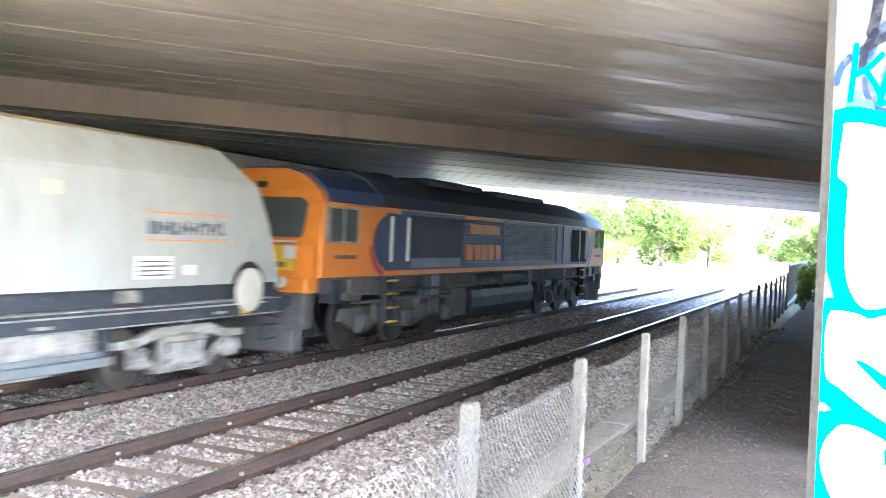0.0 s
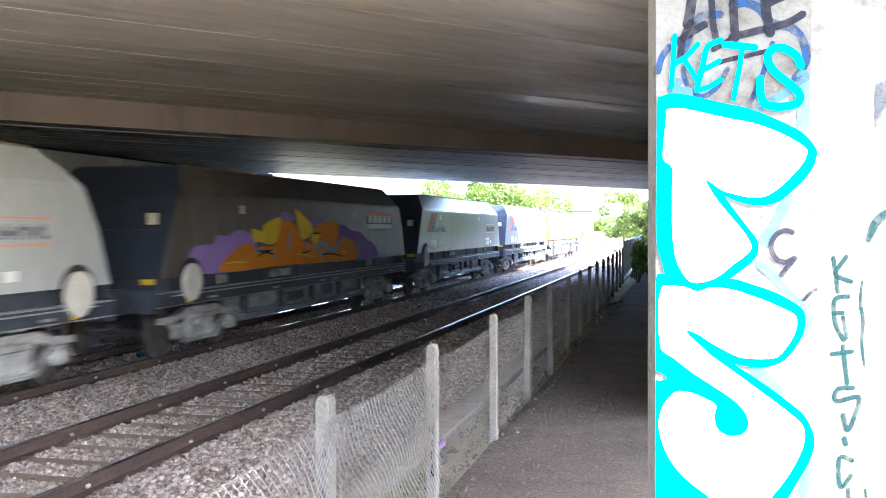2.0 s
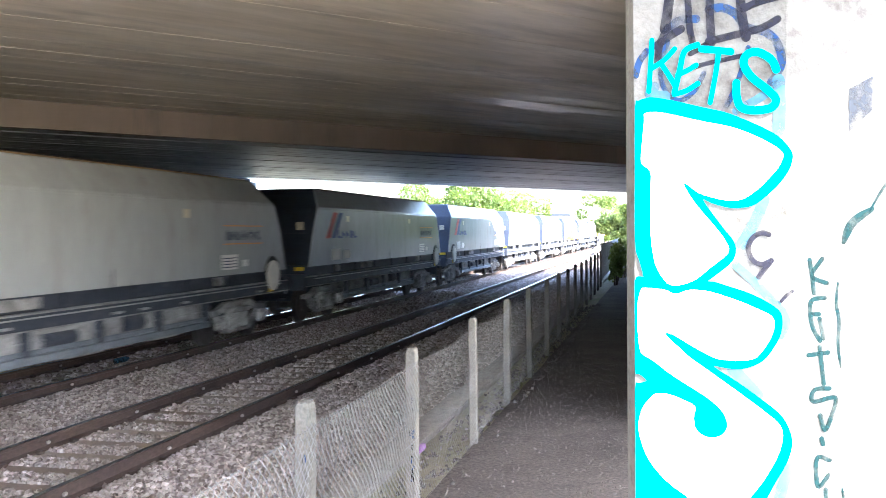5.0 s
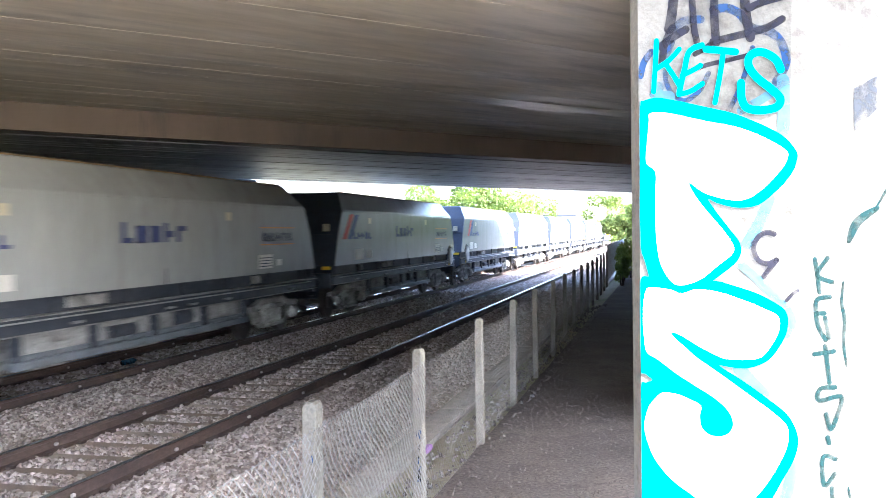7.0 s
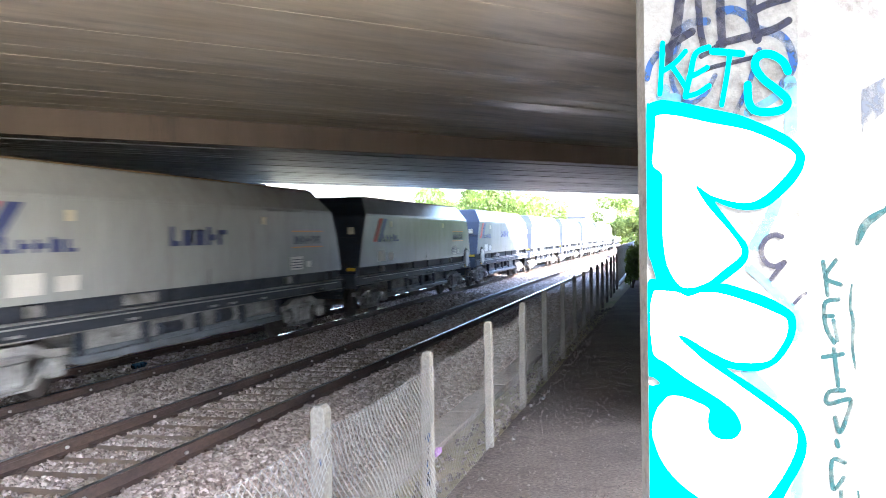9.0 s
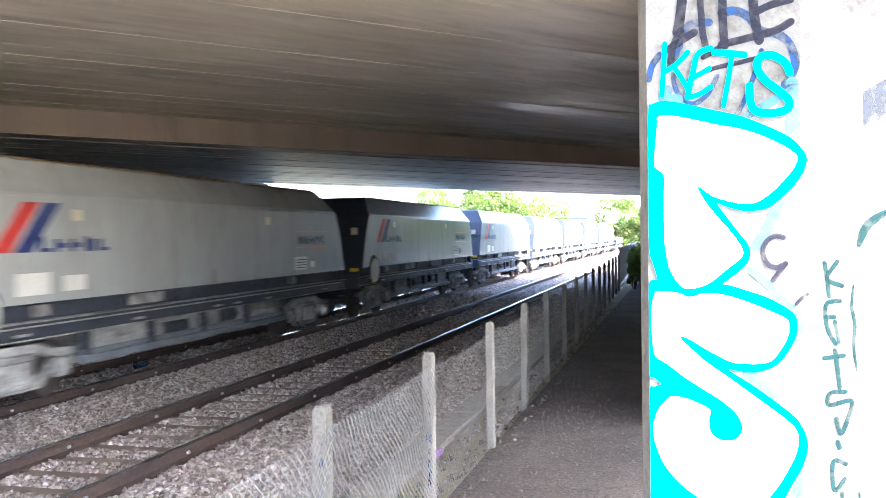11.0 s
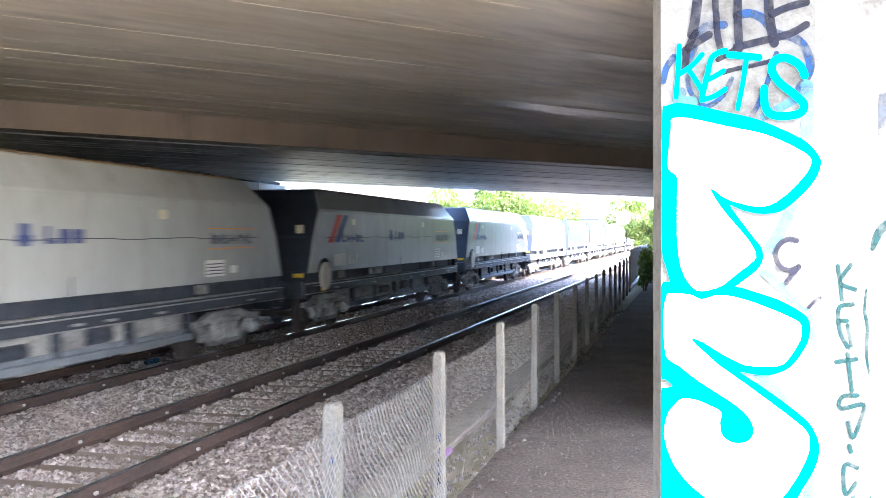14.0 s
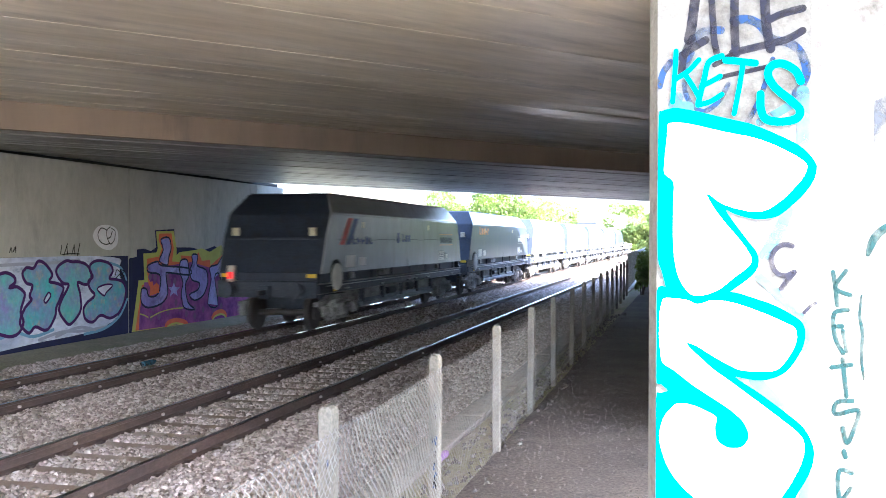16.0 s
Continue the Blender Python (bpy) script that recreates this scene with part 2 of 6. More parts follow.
PAINT["plum_spots"] = mat("spotted_plum_spray", (0.16, 0.05, 0.22), (0.36, 0.12, 0.36), 0.8, scale=2.4, fine=9, bump=0.05, speckle=0.1, spec=0.1)


def worn(m, lo, scale):
    """Lets the ground show through thin spray by noise."""
    n, link = m.node_tree.nodes, m.node_tree.links.new
    tc, z, r = n.new("ShaderNodeTexCoord"), n.new("ShaderNodeTexNoise"), n.new("ShaderNodeMapRange")
    z.inputs["Scale"].default_value, z.inputs["Detail"].default_value = scale, 5
    r.inputs["From Min"].default_value, r.inputs["From Max"].default_value = 0.36, 0.58
    r.inputs["To Min"].default_value, r.inputs["To Max"].default_value = lo, 0.96
    link(tc.outputs["Object"], z.inputs["Vector"])
    link(z.outputs["Fac"], r.inputs["Value"])
    link(r.outputs[0], n["Principled BSDF"].inputs["Alpha"])


worn(PAINT["charcoal"], 0.62, 28)
worn(PAINT["faded_grey"], 0.3, 22)
worn(PAINT["blue"], 0.15, 26)
worn(PAINT["pale_blue"], 0.45, 14)
worn(PAINT["pale_grey"], 0.35, 18)
worn(PAINT["teal"], 0.6, 30)



def patchy_gloss(m, lo, hi, scale, stretch):
    """Smoother and rougher patches along the boards."""
    n, link = m.node_tree.nodes, m.node_tree.links.new
    tc, mp, z, r = n.new("ShaderNodeTexCoord"), n.new("ShaderNodeMapping"), n.new("ShaderNodeTexNoise"), n.new("ShaderNodeMapRange")
    mp.inputs["Scale"].default_value = stretch
    z.inputs["Scale"].default_value, z.inputs["Detail"].default_value = scale, 4
    r.inputs["From Min"].default_value, r.inputs["From Max"].default_value = 0.38, 0.6
    r.inputs["To Min"].default_value, r.inputs["To Max"].default_value = lo, hi
    link(tc.outputs["Object"], mp.inputs["Vector"])
    link(mp.outputs[0], z.inputs["Vector"])
    link(z.outputs["Fac"], r.inputs["Value"])
    link(r.outputs[0], n["Principled BSDF"].inputs["Roughness"])


patchy_gloss(M_SOFFIT, 0.31, 0.56, 0.9, (0.25, 1.6, 1))

# ---- building helpers ----


def mesh_of(name, verts, faces, material, smooth=False):
    me = bpy.data.meshes.new(name)
    me.from_pydata([tuple(v) for v in verts], [], faces)
    me.materials.append(material)
    if smooth:
        me.polygons.foreach_set("use_smooth", [True] * len(me.polygons))
    me.update()
    return me


def link_part(name, me, parent, label=""):
    ob = new(name, me)
    ob.parent = parent
    if label:
        tagged(ob, label)
    return ob


def part(name, bm, material, parent, label="", smooth=False):
    bmesh.ops.recalc_face_normals(bm, faces=bm.faces[:])
    me = bpy.data.meshes.new(name)
    bm.to_mesh(me)
    bm.free()
    me.materials.append(material)
    if smooth:
        me.polygons.foreach_set("use_smooth", [True] * len(me.polygons))
    return link_part(name, me, parent, label) if parent else new(name, me)


def box(bm, x0, x1, y0, y1, z0, z1, bevel=0.0):
    r = bmesh.ops.create_cube(bm, size=1.0, matrix=Matrix.LocRotScale(((x0 + x1) / 2, (y0 + y1) / 2, (z0 + z1) / 2), None, (abs(x1 - x0), abs(y1 - y0), abs(z1 - z0))))
    if bevel:
        es = {e for v in r["verts"] for e in v.link_edges}
        bmesh.ops.bevel(bm, geom=list(es), offset=bevel, segments=1, affect="EDGES")
    return bm


def boxes(*rows, bevel=0.0):
    bm = bmesh.new()
    for r in rows:
        box(bm, *r, bevel=bevel)
    return bm


def prism(bm, outline, axis, a, b):
    """A closed outline of two coordinates swept from a to b along an axis."""
    def p(u, v, w):
        return {"x": (w, u, v), "y": (u, w, v), "z": (u, v, w)}[axis]
    lo = [bm.verts.new(p(u, v, a)) for u, v in outline]
    hi = [bm.verts.new(p(u, v, b)) for u, v in outline]
    n = len(outline)
    for i in range(n):
        bm.faces.new((lo[i], lo[(i + 1) % n], hi[(i + 1) % n], hi[i]))
    bm.faces.new(lo[::-1])
    bm.faces.new(hi)
    return bm


def cyl(bm, c, r, depth, axis="x", seg=20, r2=None):
    rot = {"x": Euler((0, radians(90), 0)), "y": Euler((radians(90), 0, 0)), "z": Euler((0, 0, 0))}[axis]
    bmesh.ops.create_cone(bm, cap_ends=True, segments=seg, radius1=r, radius2=r if r2 is None else r2, depth=depth, matrix=Matrix.LocRotScale(c, rot, None))
    return bm


def empty(name, label, category, group="", kind=""):
    return tagged(new(name), label, category, group, kind)


def smooth_line(pts, steps=5, closed=False):
    """A Catmull-Rom line through points of the plane."""
    p = [np.array(q, float) for q in pts]
    n = len(p)
    out = []
    for i in range(n if closed else n - 1):
        a, b, c, d = (p[(i + k) % n] if closed else p[min(max(i + k, 0), n - 1)] for k in (-1, 0, 1, 2))
        for s in range(steps):
            t = s / steps
            out.append(0.5 * ((2 * b) + (c - a) * t + (2 * a - 5 * b + 4 * c - d) * t * t + (3 * b - a - 3 * c + d) * t ** 3))
    if not closed:
        out.append(p[-1])
    return out


def ribbon(bm, line, width, surface, lift, closed=False, taper=False):
    """A painted line of some width, laid on a surface (u, v, lift)."""
    n = len(line)
    left, right = [], []
    for i, q in enumerate(line):
        a = line[(i - 1) % n] if closed else line[max(i - 1, 0)]
        b = line[(i + 1) % n] if closed else line[min(i + 1, n - 1)]
        d = b - a
        d = d / (np.hypot(*d) or 1)
        w = width / 2 * ((0.45 + 0.55 * math.sin(math.pi * (i + 0.5) / n)) if taper else 1)
        o = np.array((-d[1], d[0])) * w
        up = lift + i * 0.000002
        left.append(bm.verts.new(surface(*(q + o), up)))
        right.append(bm.verts.new(surface(*(q - o), up)))
    for i in range(n if closed else n - 1):
        j = (i + 1) % n
        bm.faces.new((left[i], left[j], right[j], right[i]))
    if not closed:      # round ends
        for q, p, va, vb, i in ((line[0], line[1], left[0], right[0], 0), (line[-1], line[-2], right[-1], left[-1], n - 1)):
            d = (q - p) / (np.hypot(*(q - p)) or 1)
            o = np.array((-d[1], d[0]))
            w = width / 2 * ((0.45 + 0.55 * math.sin(math.pi * (i + 0.5) / n)) if taper else 1)
            arc = [bm.verts.new(surface(*(q + w * (o * math.cos(k) + d * math.sin(k))), lift + i * 0.000002)) for k in (0.5, 1.05, 1.57, 2.1, 2.64)]
            ends = (vb, va) if i == 0 else (vb, va)
            bm.faces.new([ends[0], *arc, ends[1]])


def patch(bm, line, to3):
    f = bm.faces.new([bm.verts.new(to3(*q)) for q in line])
    f.normal_update()
    bmesh.ops.triangulate(bm, faces=[f], ngon_method="EAR_CLIP")


# ---- ground, path, ballast ----
RAIL_Z = -0.40
NEAR_X, FAR_X = -6.17, -9.915
xs = [-900, -200, -60, -30, -18, -15, -13.2, -12.4, -4.2, -3.2, -2.75, -2.1, -1.7, 3.5, 8, 30, 120, 900]
zs = [6, 4, 1.5, 0.4, -0.3, -0.55, -0.58, -0.68, -0.68, -0.60, -0.35, -0.12, -0.03, -0.03, 0.2, 0.8, 2, 5]
ys = [-300, -40] + list(range(-20, 80, 4)) + [100, 150, 250, 500, 1500]
V, F = [], []
for y in ys:
    for x, z in zip(xs, zs):
        soft = 0.05 * noise.noise((x * 0.6, y * 0.6, 0)) if abs(x) < 20 and not -12.4 <= x <= -4.2 else 0
        V.append((x, y, z + soft - (0.02 if -2.2 < x < 4 else 0)))
for j in range(len(ys) - 1):
    for i in range(len(xs) - 1):
        a = j * len(xs) + i
        F.append((a, a + 1, a + 1 + len(xs), a + len(xs)))
tagged(new("ground", mesh_of("ground", V, F, M_GROUND, True)), "bare trackside earth with patches of rough grass", "ground", kind="structure")

V, F = [], []
px, py = np.linspace(-1.74, 3.1, 24), np.concatenate([np.arange(-8, 20, 0.25), np.arange(20, 90, 1.5)])
for y in py:
    for x in px:
        V.append((x, y, 0.012 * noise.noise((x * 1.5, y * 1.5, 3)) + 0.006 * noise.noise((x * 7, y * 7, 8)) + (0 if x > -1.6 else -0.02)))
for j in range(len(py) - 1):
    for i in range(len(px) - 1):
        a = j * len(px) + i
        F.append((a, a + 1, a + 1 + len(px), a + len(px)))
tagged(new("pavement", mesh_of("pavement", V, F, M_PATH, True)), "trodden dark gravel footpath beside the fence", "footpath", kind="structure")

bed = bmesh.new()
prism(bed, [(-13.0, -0.72), (-12.2, -0.62), (-11.4, -0.60), (-11.2, -0.63), (-8.65, -0.63), (-8.3, -0.575), (-7.8, -0.575), (-7.45, -0.63), (-4.9, -0.63), (-4.6, -0.59), (-3.9, -0.60), (-2.9, -0.66), (-2.9, -0.80), (-13.0, -0.80)], "y", -30, 420)
tagged(part("track_bed", bed, M_BED, None), "grey crushed stone bed under both tracks", "ballast", kind="structure")


def scatter(name, label, count_per_m2, x0, x1, y0, y1, size, height, keep, material, seed):
    """Loose stones as one mesh: bent cubes of eight corners."""
    rng = np.random.default_rng(seed)
    n = int(count_per_m2 * (x1 - x0) * (y1 - y0))
    c = np.stack([rng.uniform(x0, x1, n), rng.uniform(y0, y1, n)], 1)
    c = c[keep(c[:, 0], c[:, 1])]
    n = len(c)
    base = np.array([(x, y, z) for z in (-1, 1) for y in (-1, 1) for x in (-1, 1)], float) * 0.5
    pts = base[None] * rng.uniform(0.65, 1.25, (n, 1, 3)) + rng.uniform(-0.17, 0.17, (n, 8, 3))
    s = rng.uniform(*size, n)
    q = rng.normal(size=(n, 4))
    q /= np.linalg.norm(q, axis=1)[:, None]
    w, x, y, z = q.T
    R = np.stack([1 - 2 * (y * y + z * z), 2 * (x * y - z * w), 2 * (x * z + y * w), 2 * (x * y + z * w), 1 - 2 * (x * x + z * z), 2 * (y * z - x * w), 2 * (x * z - y * w), 2 * (y * z + x * w), 1 - 2 * (x * x + y * y)], 1).reshape(n, 3, 3)
    pts = np.einsum("nij,nkj->nki", R, pts) * s[:, None, None]
    pts[:, :, 0] += c[:, None, 0]
    pts[:, :, 1] += c[:, None, 1]
    pts[:, :, 2] += (height(c[:, 0]) + rng.uniform(-0.012, 0.02, n))[:, None]
    quads = np.array([(0, 2, 3, 1), (4, 5, 7, 6), (0, 1, 5, 4), (2, 6, 7, 3), (0, 4, 6, 2), (1, 3, 7, 5)])
    idx = (quads[None] + 8 * np.arange(n)[:, None, None]).reshape(-1)
    me = bpy.data.meshes.new(name)
    me.vertices.add(n * 8)
    me.vertices.foreach_set("co", pts.reshape(-1))
    me.loops.add(len(idx))
    me.loops.foreach_set("vertex_index", idx.astype(np.int32))
    me.polygons.add(n * 6)
    me.polygons.foreach_set("loop_start", np.arange(0, n * 24, 4, dtype=np.int32))
    me.update(calc_edges=True)
    me.materials.append(material)
    return tagged(new(name, me), label, "stones", kind="stuff")


SLEEP, FIRST = 0.622, 0.566


def open_bed(x, y):
    """True where no sleeper or rail lies."""
    ok = np.ones(len(x), bool)
    for cx in (NEAR_X, FAR_X):
        on = (np.abs(x - cx) < 0.98) & (np.abs((y - FIRST + SLEEP / 2) % SLEEP - SLEEP / 2) < 0.115)
        rail = np.abs(np.abs(x - cx) - 0.7525) < 0.085
        ok &= ~(on | rail)
    return ok


def bed_height(x):
    z = np.interp(x, [-13, -12.2, -11.4, -10.95, -10.75, -9.1, -8.88, -8.3, -7.8, -7.2, -7.0, -5.34, -5.14, -4.6, -3.9, -2.9], [-0.71, -0.605, -0.565, -0.555, -0.60, -0.60, -0.555, -0.545, -0.545, -0.555, -0.60, -0.60, -0.555, -0.55, -0.585, -0.645])
    return z + 0.012


scatter("ballast", "loose grey and pinkish crushed stone ballast", 1000, -12.6, -2.9, 4.0, 13.0, (0.030, 0.058), bed_height, open_bed, M_STONE, 1)
scatter("ballast", "loose grey and pinkish crushed stone ballast", 400, -12.6, -2.9, 13.0, 26.0, (0.038, 0.068), bed_height, open_bed, M_STONE, 2)
scatter("ballast", "loose grey and pinkish crushed stone ballast", 80, -12.6, -2.9, 26.0, 62.0, (0.05, 0.09), bed_height, open_bed, M_STONE, 3)
scatter("path_gravel", "fine pale grit scattered on the dark footpath", 240, -1.65, 0.6, 3.0, 20.0, (0.004, 0.011), lambda x: np.full(len(x), 0.004), lambda x, y: np.ones(len(x), bool), M_GRIT, 4)
scatter("verge_stones", "stones and crumbs under the fence", 110, -2.2, -1.58, 2.0, 24.0, (0.010, 0.032), lambda x: np.interp(x, [-2.1, -1.55], [-0.13, 0.0]), lambda x, y: np.ones(len(x), bool), M_GRIT, 5)

# ---- tracks ----


def rail_mesh(y0, y1):
    bm = bmesh.new()
    prism(bm, [(-0.07, -0.159), (0.07, -0.159), (0.07, -0.148), (0.012, -0.125), (0.010, -0.045), (0.036, -0.034), (0.036, -0.006), (0.031, -0.001), (-0.031, -0.001), (-0.036, -0.006), (-0.036, -0.034), (-0.010, -0.045), (-0.012, -0.125), (-0.07, -0.148)], "y", y0, y1)
    return bm


sleeper_bm = bmesh.new()
prism(sleeper_bm, [(-0.135, -0.14), (0.135, -0.14), (0.11, 0.02), (-0.11, 0.02)], "x", -1.26, 1.26)
sleeper_me = bpy.data.meshes.new("sleeper")
sleeper_bm.to_mesh(sleeper_me)
sleeper_bm.free()
sleeper_me.materials.append(M_SLEEPER)
rail_me = bpy.data.meshes.new("rail")
b_ = rail_mesh(-25, 420)
b_.to_mesh(rail_me)
b_.free()
rail_me.materials.append(M_RAIL)
top_bm = boxes((-0.029, 0.029, -25, 420, -0.003, 0.003))
top_me = bpy.data.meshes.new("running_surface")
top_bm.to_mesh(top_me)
top_me.materials.append(M_RAILTOP)
top_bm.free()
clip_bm = boxes((-0.04, 0.04, -0.05, 0.05, -0.165, -0.125), bevel=0.012)
clip_me = bpy.data.meshes.new("rail_clip")
clip_bm.to_mesh(clip_me)
clip_me.materials.append(M_RAIL)
clip_bm.free()
pad_bm = boxes((-0.055, -0.02, -0.03, 0.03, -0.10, -0.065), bevel=0.01)
pad_me = bpy.data.meshes.new("rail_tag")
pad_bm.to_mesh(pad_me)
pad_me.materials.append(M_CLIP)
pad_bm.free()
for tx, word in ((NEAR_X, "empty"), (FAR_X, "train-carrying")):
    track = empty("railway_track", "%s railway track with rusty rails on concrete sleepers" % word, "railway track", "railway tracks")
    track.location = (tx, 0, RAIL_Z)
    for sx in (-1, 1):
        rail = link_part("rail", rail_me, track)
        rail.location = (sx * 0.7525, 0, 0)
        link_part("running_surface", top_me, rail, "polished steel rail head")
        for k in range(7):      # pale tags on the web
            tag = link_part("rail_tag", pad_me, rail, "small pale tag on the rail web")
            tag.location = (0 if sx < 0 else 0.075, 7.0 + 1.87 * k, 0)
            if sx < 0:
                tag.location.x = 0.075
    for k in range(4, 100):
        s = link_part("sleeper", sleeper_me, track)
        s.location = (random.uniform(-0.02, 0.02), k * SLEEP + FIRST, -0.185)
        s.rotation_euler = (0, 0, random.uniform(-0.01, 0.01))
    for k in range(6, 40):
        for cx in (-0.8425, -0.6625, 0.6625, 0.8425):
            c = link_part("rail_clip", clip_me, track)
            c.location = (cx, k * SLEEP + FIRST, 0)

# ---- bridge ----


def line_a(x):
    return 17.75 + 1.30 * (x + 7.92)        # the step between the two decks


def line_b(x):
    return 34.48 + 1.555 * (x + 10.15)      # the far edge


def line_n(x):
    return -0.5 + 1.00 * x                  # the edge over the camera


SKEW = radians(54.0)
TURN = Matrix.Rotation(-SKEW, 3, "Z")


def strips(name, lo, hi, n, z, groove, step, material, label, x0, x1, seed):
    """A soffit of long boards or beams with grooves between, one mesh."""
    rng = random.Random(seed)
    V, F = [], []
    for i in range(n):
        s0, s1 = i / n, (i + 1) / n
        g = groove / (n * groove + abs(hi(0) - lo(0))) * 0.5
        zz, depth = z + rng.uniform(-step, step), 0.005 if z > 4 else 0.04
        k = len(V)
        for x in (x0, x1):
            for s, dz in ((s0, depth), (s0 + g, 0.0), (s1 - g, 0.0), (s1, depth)):
                y = lo(x) * (1 - s) + hi(x) * s
                V.append(TURN @ Vector((x, y, zz + dz)))
        for j in range(3):
            F.append((k + j, k + j + 1, k + j + 5, k + j + 4))
    ob = new(name, mesh_of(name, V, F, material))
    ob.rotation_euler = (0, 0, SKEW)
    return tagged(ob, label, "bridge soffit", kind="structure")


strips("ceiling_near", line_n, lambda x: line_a(x), 27, 4.22, 0.012, 0.005, M_SOFFIT, "board-marked stained concrete underside of the bridge", -19, 16, 1)
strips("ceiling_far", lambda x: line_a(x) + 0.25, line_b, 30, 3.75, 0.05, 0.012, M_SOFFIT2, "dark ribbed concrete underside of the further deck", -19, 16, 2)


def slab(name, lo, hi, z0, z1, material, label, x0=-19, x1=16, cat="bridge deck"):
    bm = bmesh.new()
    prism(bm, [(x0, lo(x0)), (x1, lo(x1)), (x1, hi(x1)), (x0, hi(x0))], "z", z0, z1)
    bmesh.ops.transform(bm, matrix=TURN.to_4x4(), verts=bm.verts[:])
    ob = part(name, bm, material, None)
    ob.rotation_euler = (0, 0, SKEW)
    return tagged(ob, label, cat, kind="structure")


slab("bridge_deck", line_n, line_b, 4.30, 5.4, M_SOFFIT, "thick concrete road deck of the bridge")
slab("bridge_step", line_a, lambda x: line_a(x) + 0.28, 3.73, 4.29, M_BROWN, "rust-stained concrete beam face where the decks step down")
# the parapet's height is out of view, set to push the shadow further
slab("bridge_edge_beam", lambda x: line_b(x) - 0.02, lambda x: line_b(x) + 0.35, 3.74, 7.4, M_SOFFIT2, "concrete edge beam with unseen parapet, raised to lengthen the bridge shadow")
slab("bridge_parapet", lambda x: line_n(x) - 0.35, lambda x: line_n(x) + 0.0, 4.20, 6.3, M_SOFFIT, "concrete parapet over the footpath")

# west abutment, and an unseen wall added on the east
wall = empty("wall_west", "grey concrete abutment in cast panels with graffiti", "wall", kind="structure")
ys_ = [-26, -18.5, -11, -3.5, 4, 13.5, 21.0, 28.4, 30.6]
for a, b in zip(ys_, ys_[1:]):
    part("panel", boxes((-15.4, -14.0, a + 0.016, b - 0.016, -0.9, 3.66), bevel=0.005), M_WALL, wall)
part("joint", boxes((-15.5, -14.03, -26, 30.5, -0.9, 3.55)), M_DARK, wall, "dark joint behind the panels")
# the gap's shade is put into the near-black colour
part("bearing_shelf", boxes((-15.5, -14.22, -26, 30.6, 3.55, 3.80)), M_DARK, wall, "bearing gap with its shade painted near-black")
# hidden behind the pier; added to dim light on fence, path and train
unseen_wall = empty("wall_east", "unseen plain wall added east of the path to block side light", "wall", kind="structure")
for a, b in zip([10.0, 19, 27, 36, 44, 52.6], [19, 27, 36, 44, 52.6, 62]):
    part("panel", boxes((1.2, 2.2, a + 0.012, b - 0.012, -0.5, 5.0 if a > 50 else 3.73 if b > 28 else 4.2), bevel=0.012), M_BROWN, unseen_wall)

for a, b in ((8.6, 14.6), (14.6, 20.2), (20.2, 24.0)):
    part("panel", boxes((-0.10, 1.19, a + 0.006, b - 0.006, -0.5, 4.2), bevel=0.012), M_WALL, unseen_wall)

# ---- the graffitied pier ----
pier = tagged(part("pier", prism(bmesh.new(), [(-0.204, 2.20), (-0.181, 2.15), (0.225, 2.15), (0.245, 2.156), (1.05, 2.42), (1.15, 2.7), (1.15, 3.3), (-0.204, 3.3)], "z", -0.4, 4.205), M_PIER, None), "pale concrete bridge pier covered in graffiti", "pier", kind="structure")


def face(u, v, lift=0.0015):
    """Front of the pier: u across from its left edge, v down, in steps of 1.5 mm."""
    return (max(-0.1805, -0.18 + (u - 1122) * 0.0015), 2.15 - lift, 2.502 - v * 0.00159)


def flank(u, v, lift=0.0015):
    x = 0.245 + (u - 1400) * 0.00156
    return (x + lift * 0.3, 2.156 + (x - 0.245) * 0.328 - lift, 2.502 - v * 0.00159)


def on(surface, lift):
    return lambda u, v: surface(u, v, lift)


upper_outer = smooth_line([(1124, 184), (1130, 174), (1142, 170), (1157, 169), (1193, 176), (1244, 189), (1284, 199), (1313, 210), (1352, 228), (1377, 243), (1393, 259), (1402, 274), (1401, 286), (1396, 301), (1381, 322), (1361, 341), (1337, 359), (1317, 364), (1292, 364), (1262, 356), (1245, 349), (1264, 376), (1287, 406), (1300, 423), (1303, 442), (1292, 462), (1253, 491), (1231, 509), (1196, 513), (1139, 509), (1138, 484), (1130, 454), (1123, 424), (1123, 294)], 3, True)
upper_inner = smooth_line([(1142, 196), (1173, 196), (1243, 213), (1293, 224), (1333, 239), (1367, 257), (1382, 268), (1386, 277), (1379, 294), (1362, 314), (1342, 333), (1317, 349), (1292, 352), (1263, 346), (1237, 337), (1211, 319), (1223, 343), (1242, 368), (1274, 405), (1290, 430), (1289, 443), (1277, 454), (1257, 469), (1236, 486), (1216, 495), (1195, 499), (1180, 494), (1165, 474), (1156, 449), (1151, 404), (1151, 334), (1151, 299), (1135, 284), (1135, 259), (1140, 210)], 3, True)
lower_outer = smooth_line([(1122, 491), (1139, 484), (1196, 497), (1253, 491), (1291, 500), (1331, 513), (1360, 528), (1378, 541), (1384, 557), (1381, 581), (1369, 605), (1350, 628), (1325, 640), (1305, 643), (1280, 641), (1263, 639), (1300, 662), (1340, 689), (1374, 714), (1388, 730), (1398, 751), (1400, 770), (1396, 790), (1386, 812), (1373, 834), (1353, 870), (1328, 900), (1118, 912), (1119, 795), (1120, 682), (1130, 672), (1143, 667), (1130, 656), (1120, 646), (1121, 554)], 3, True)
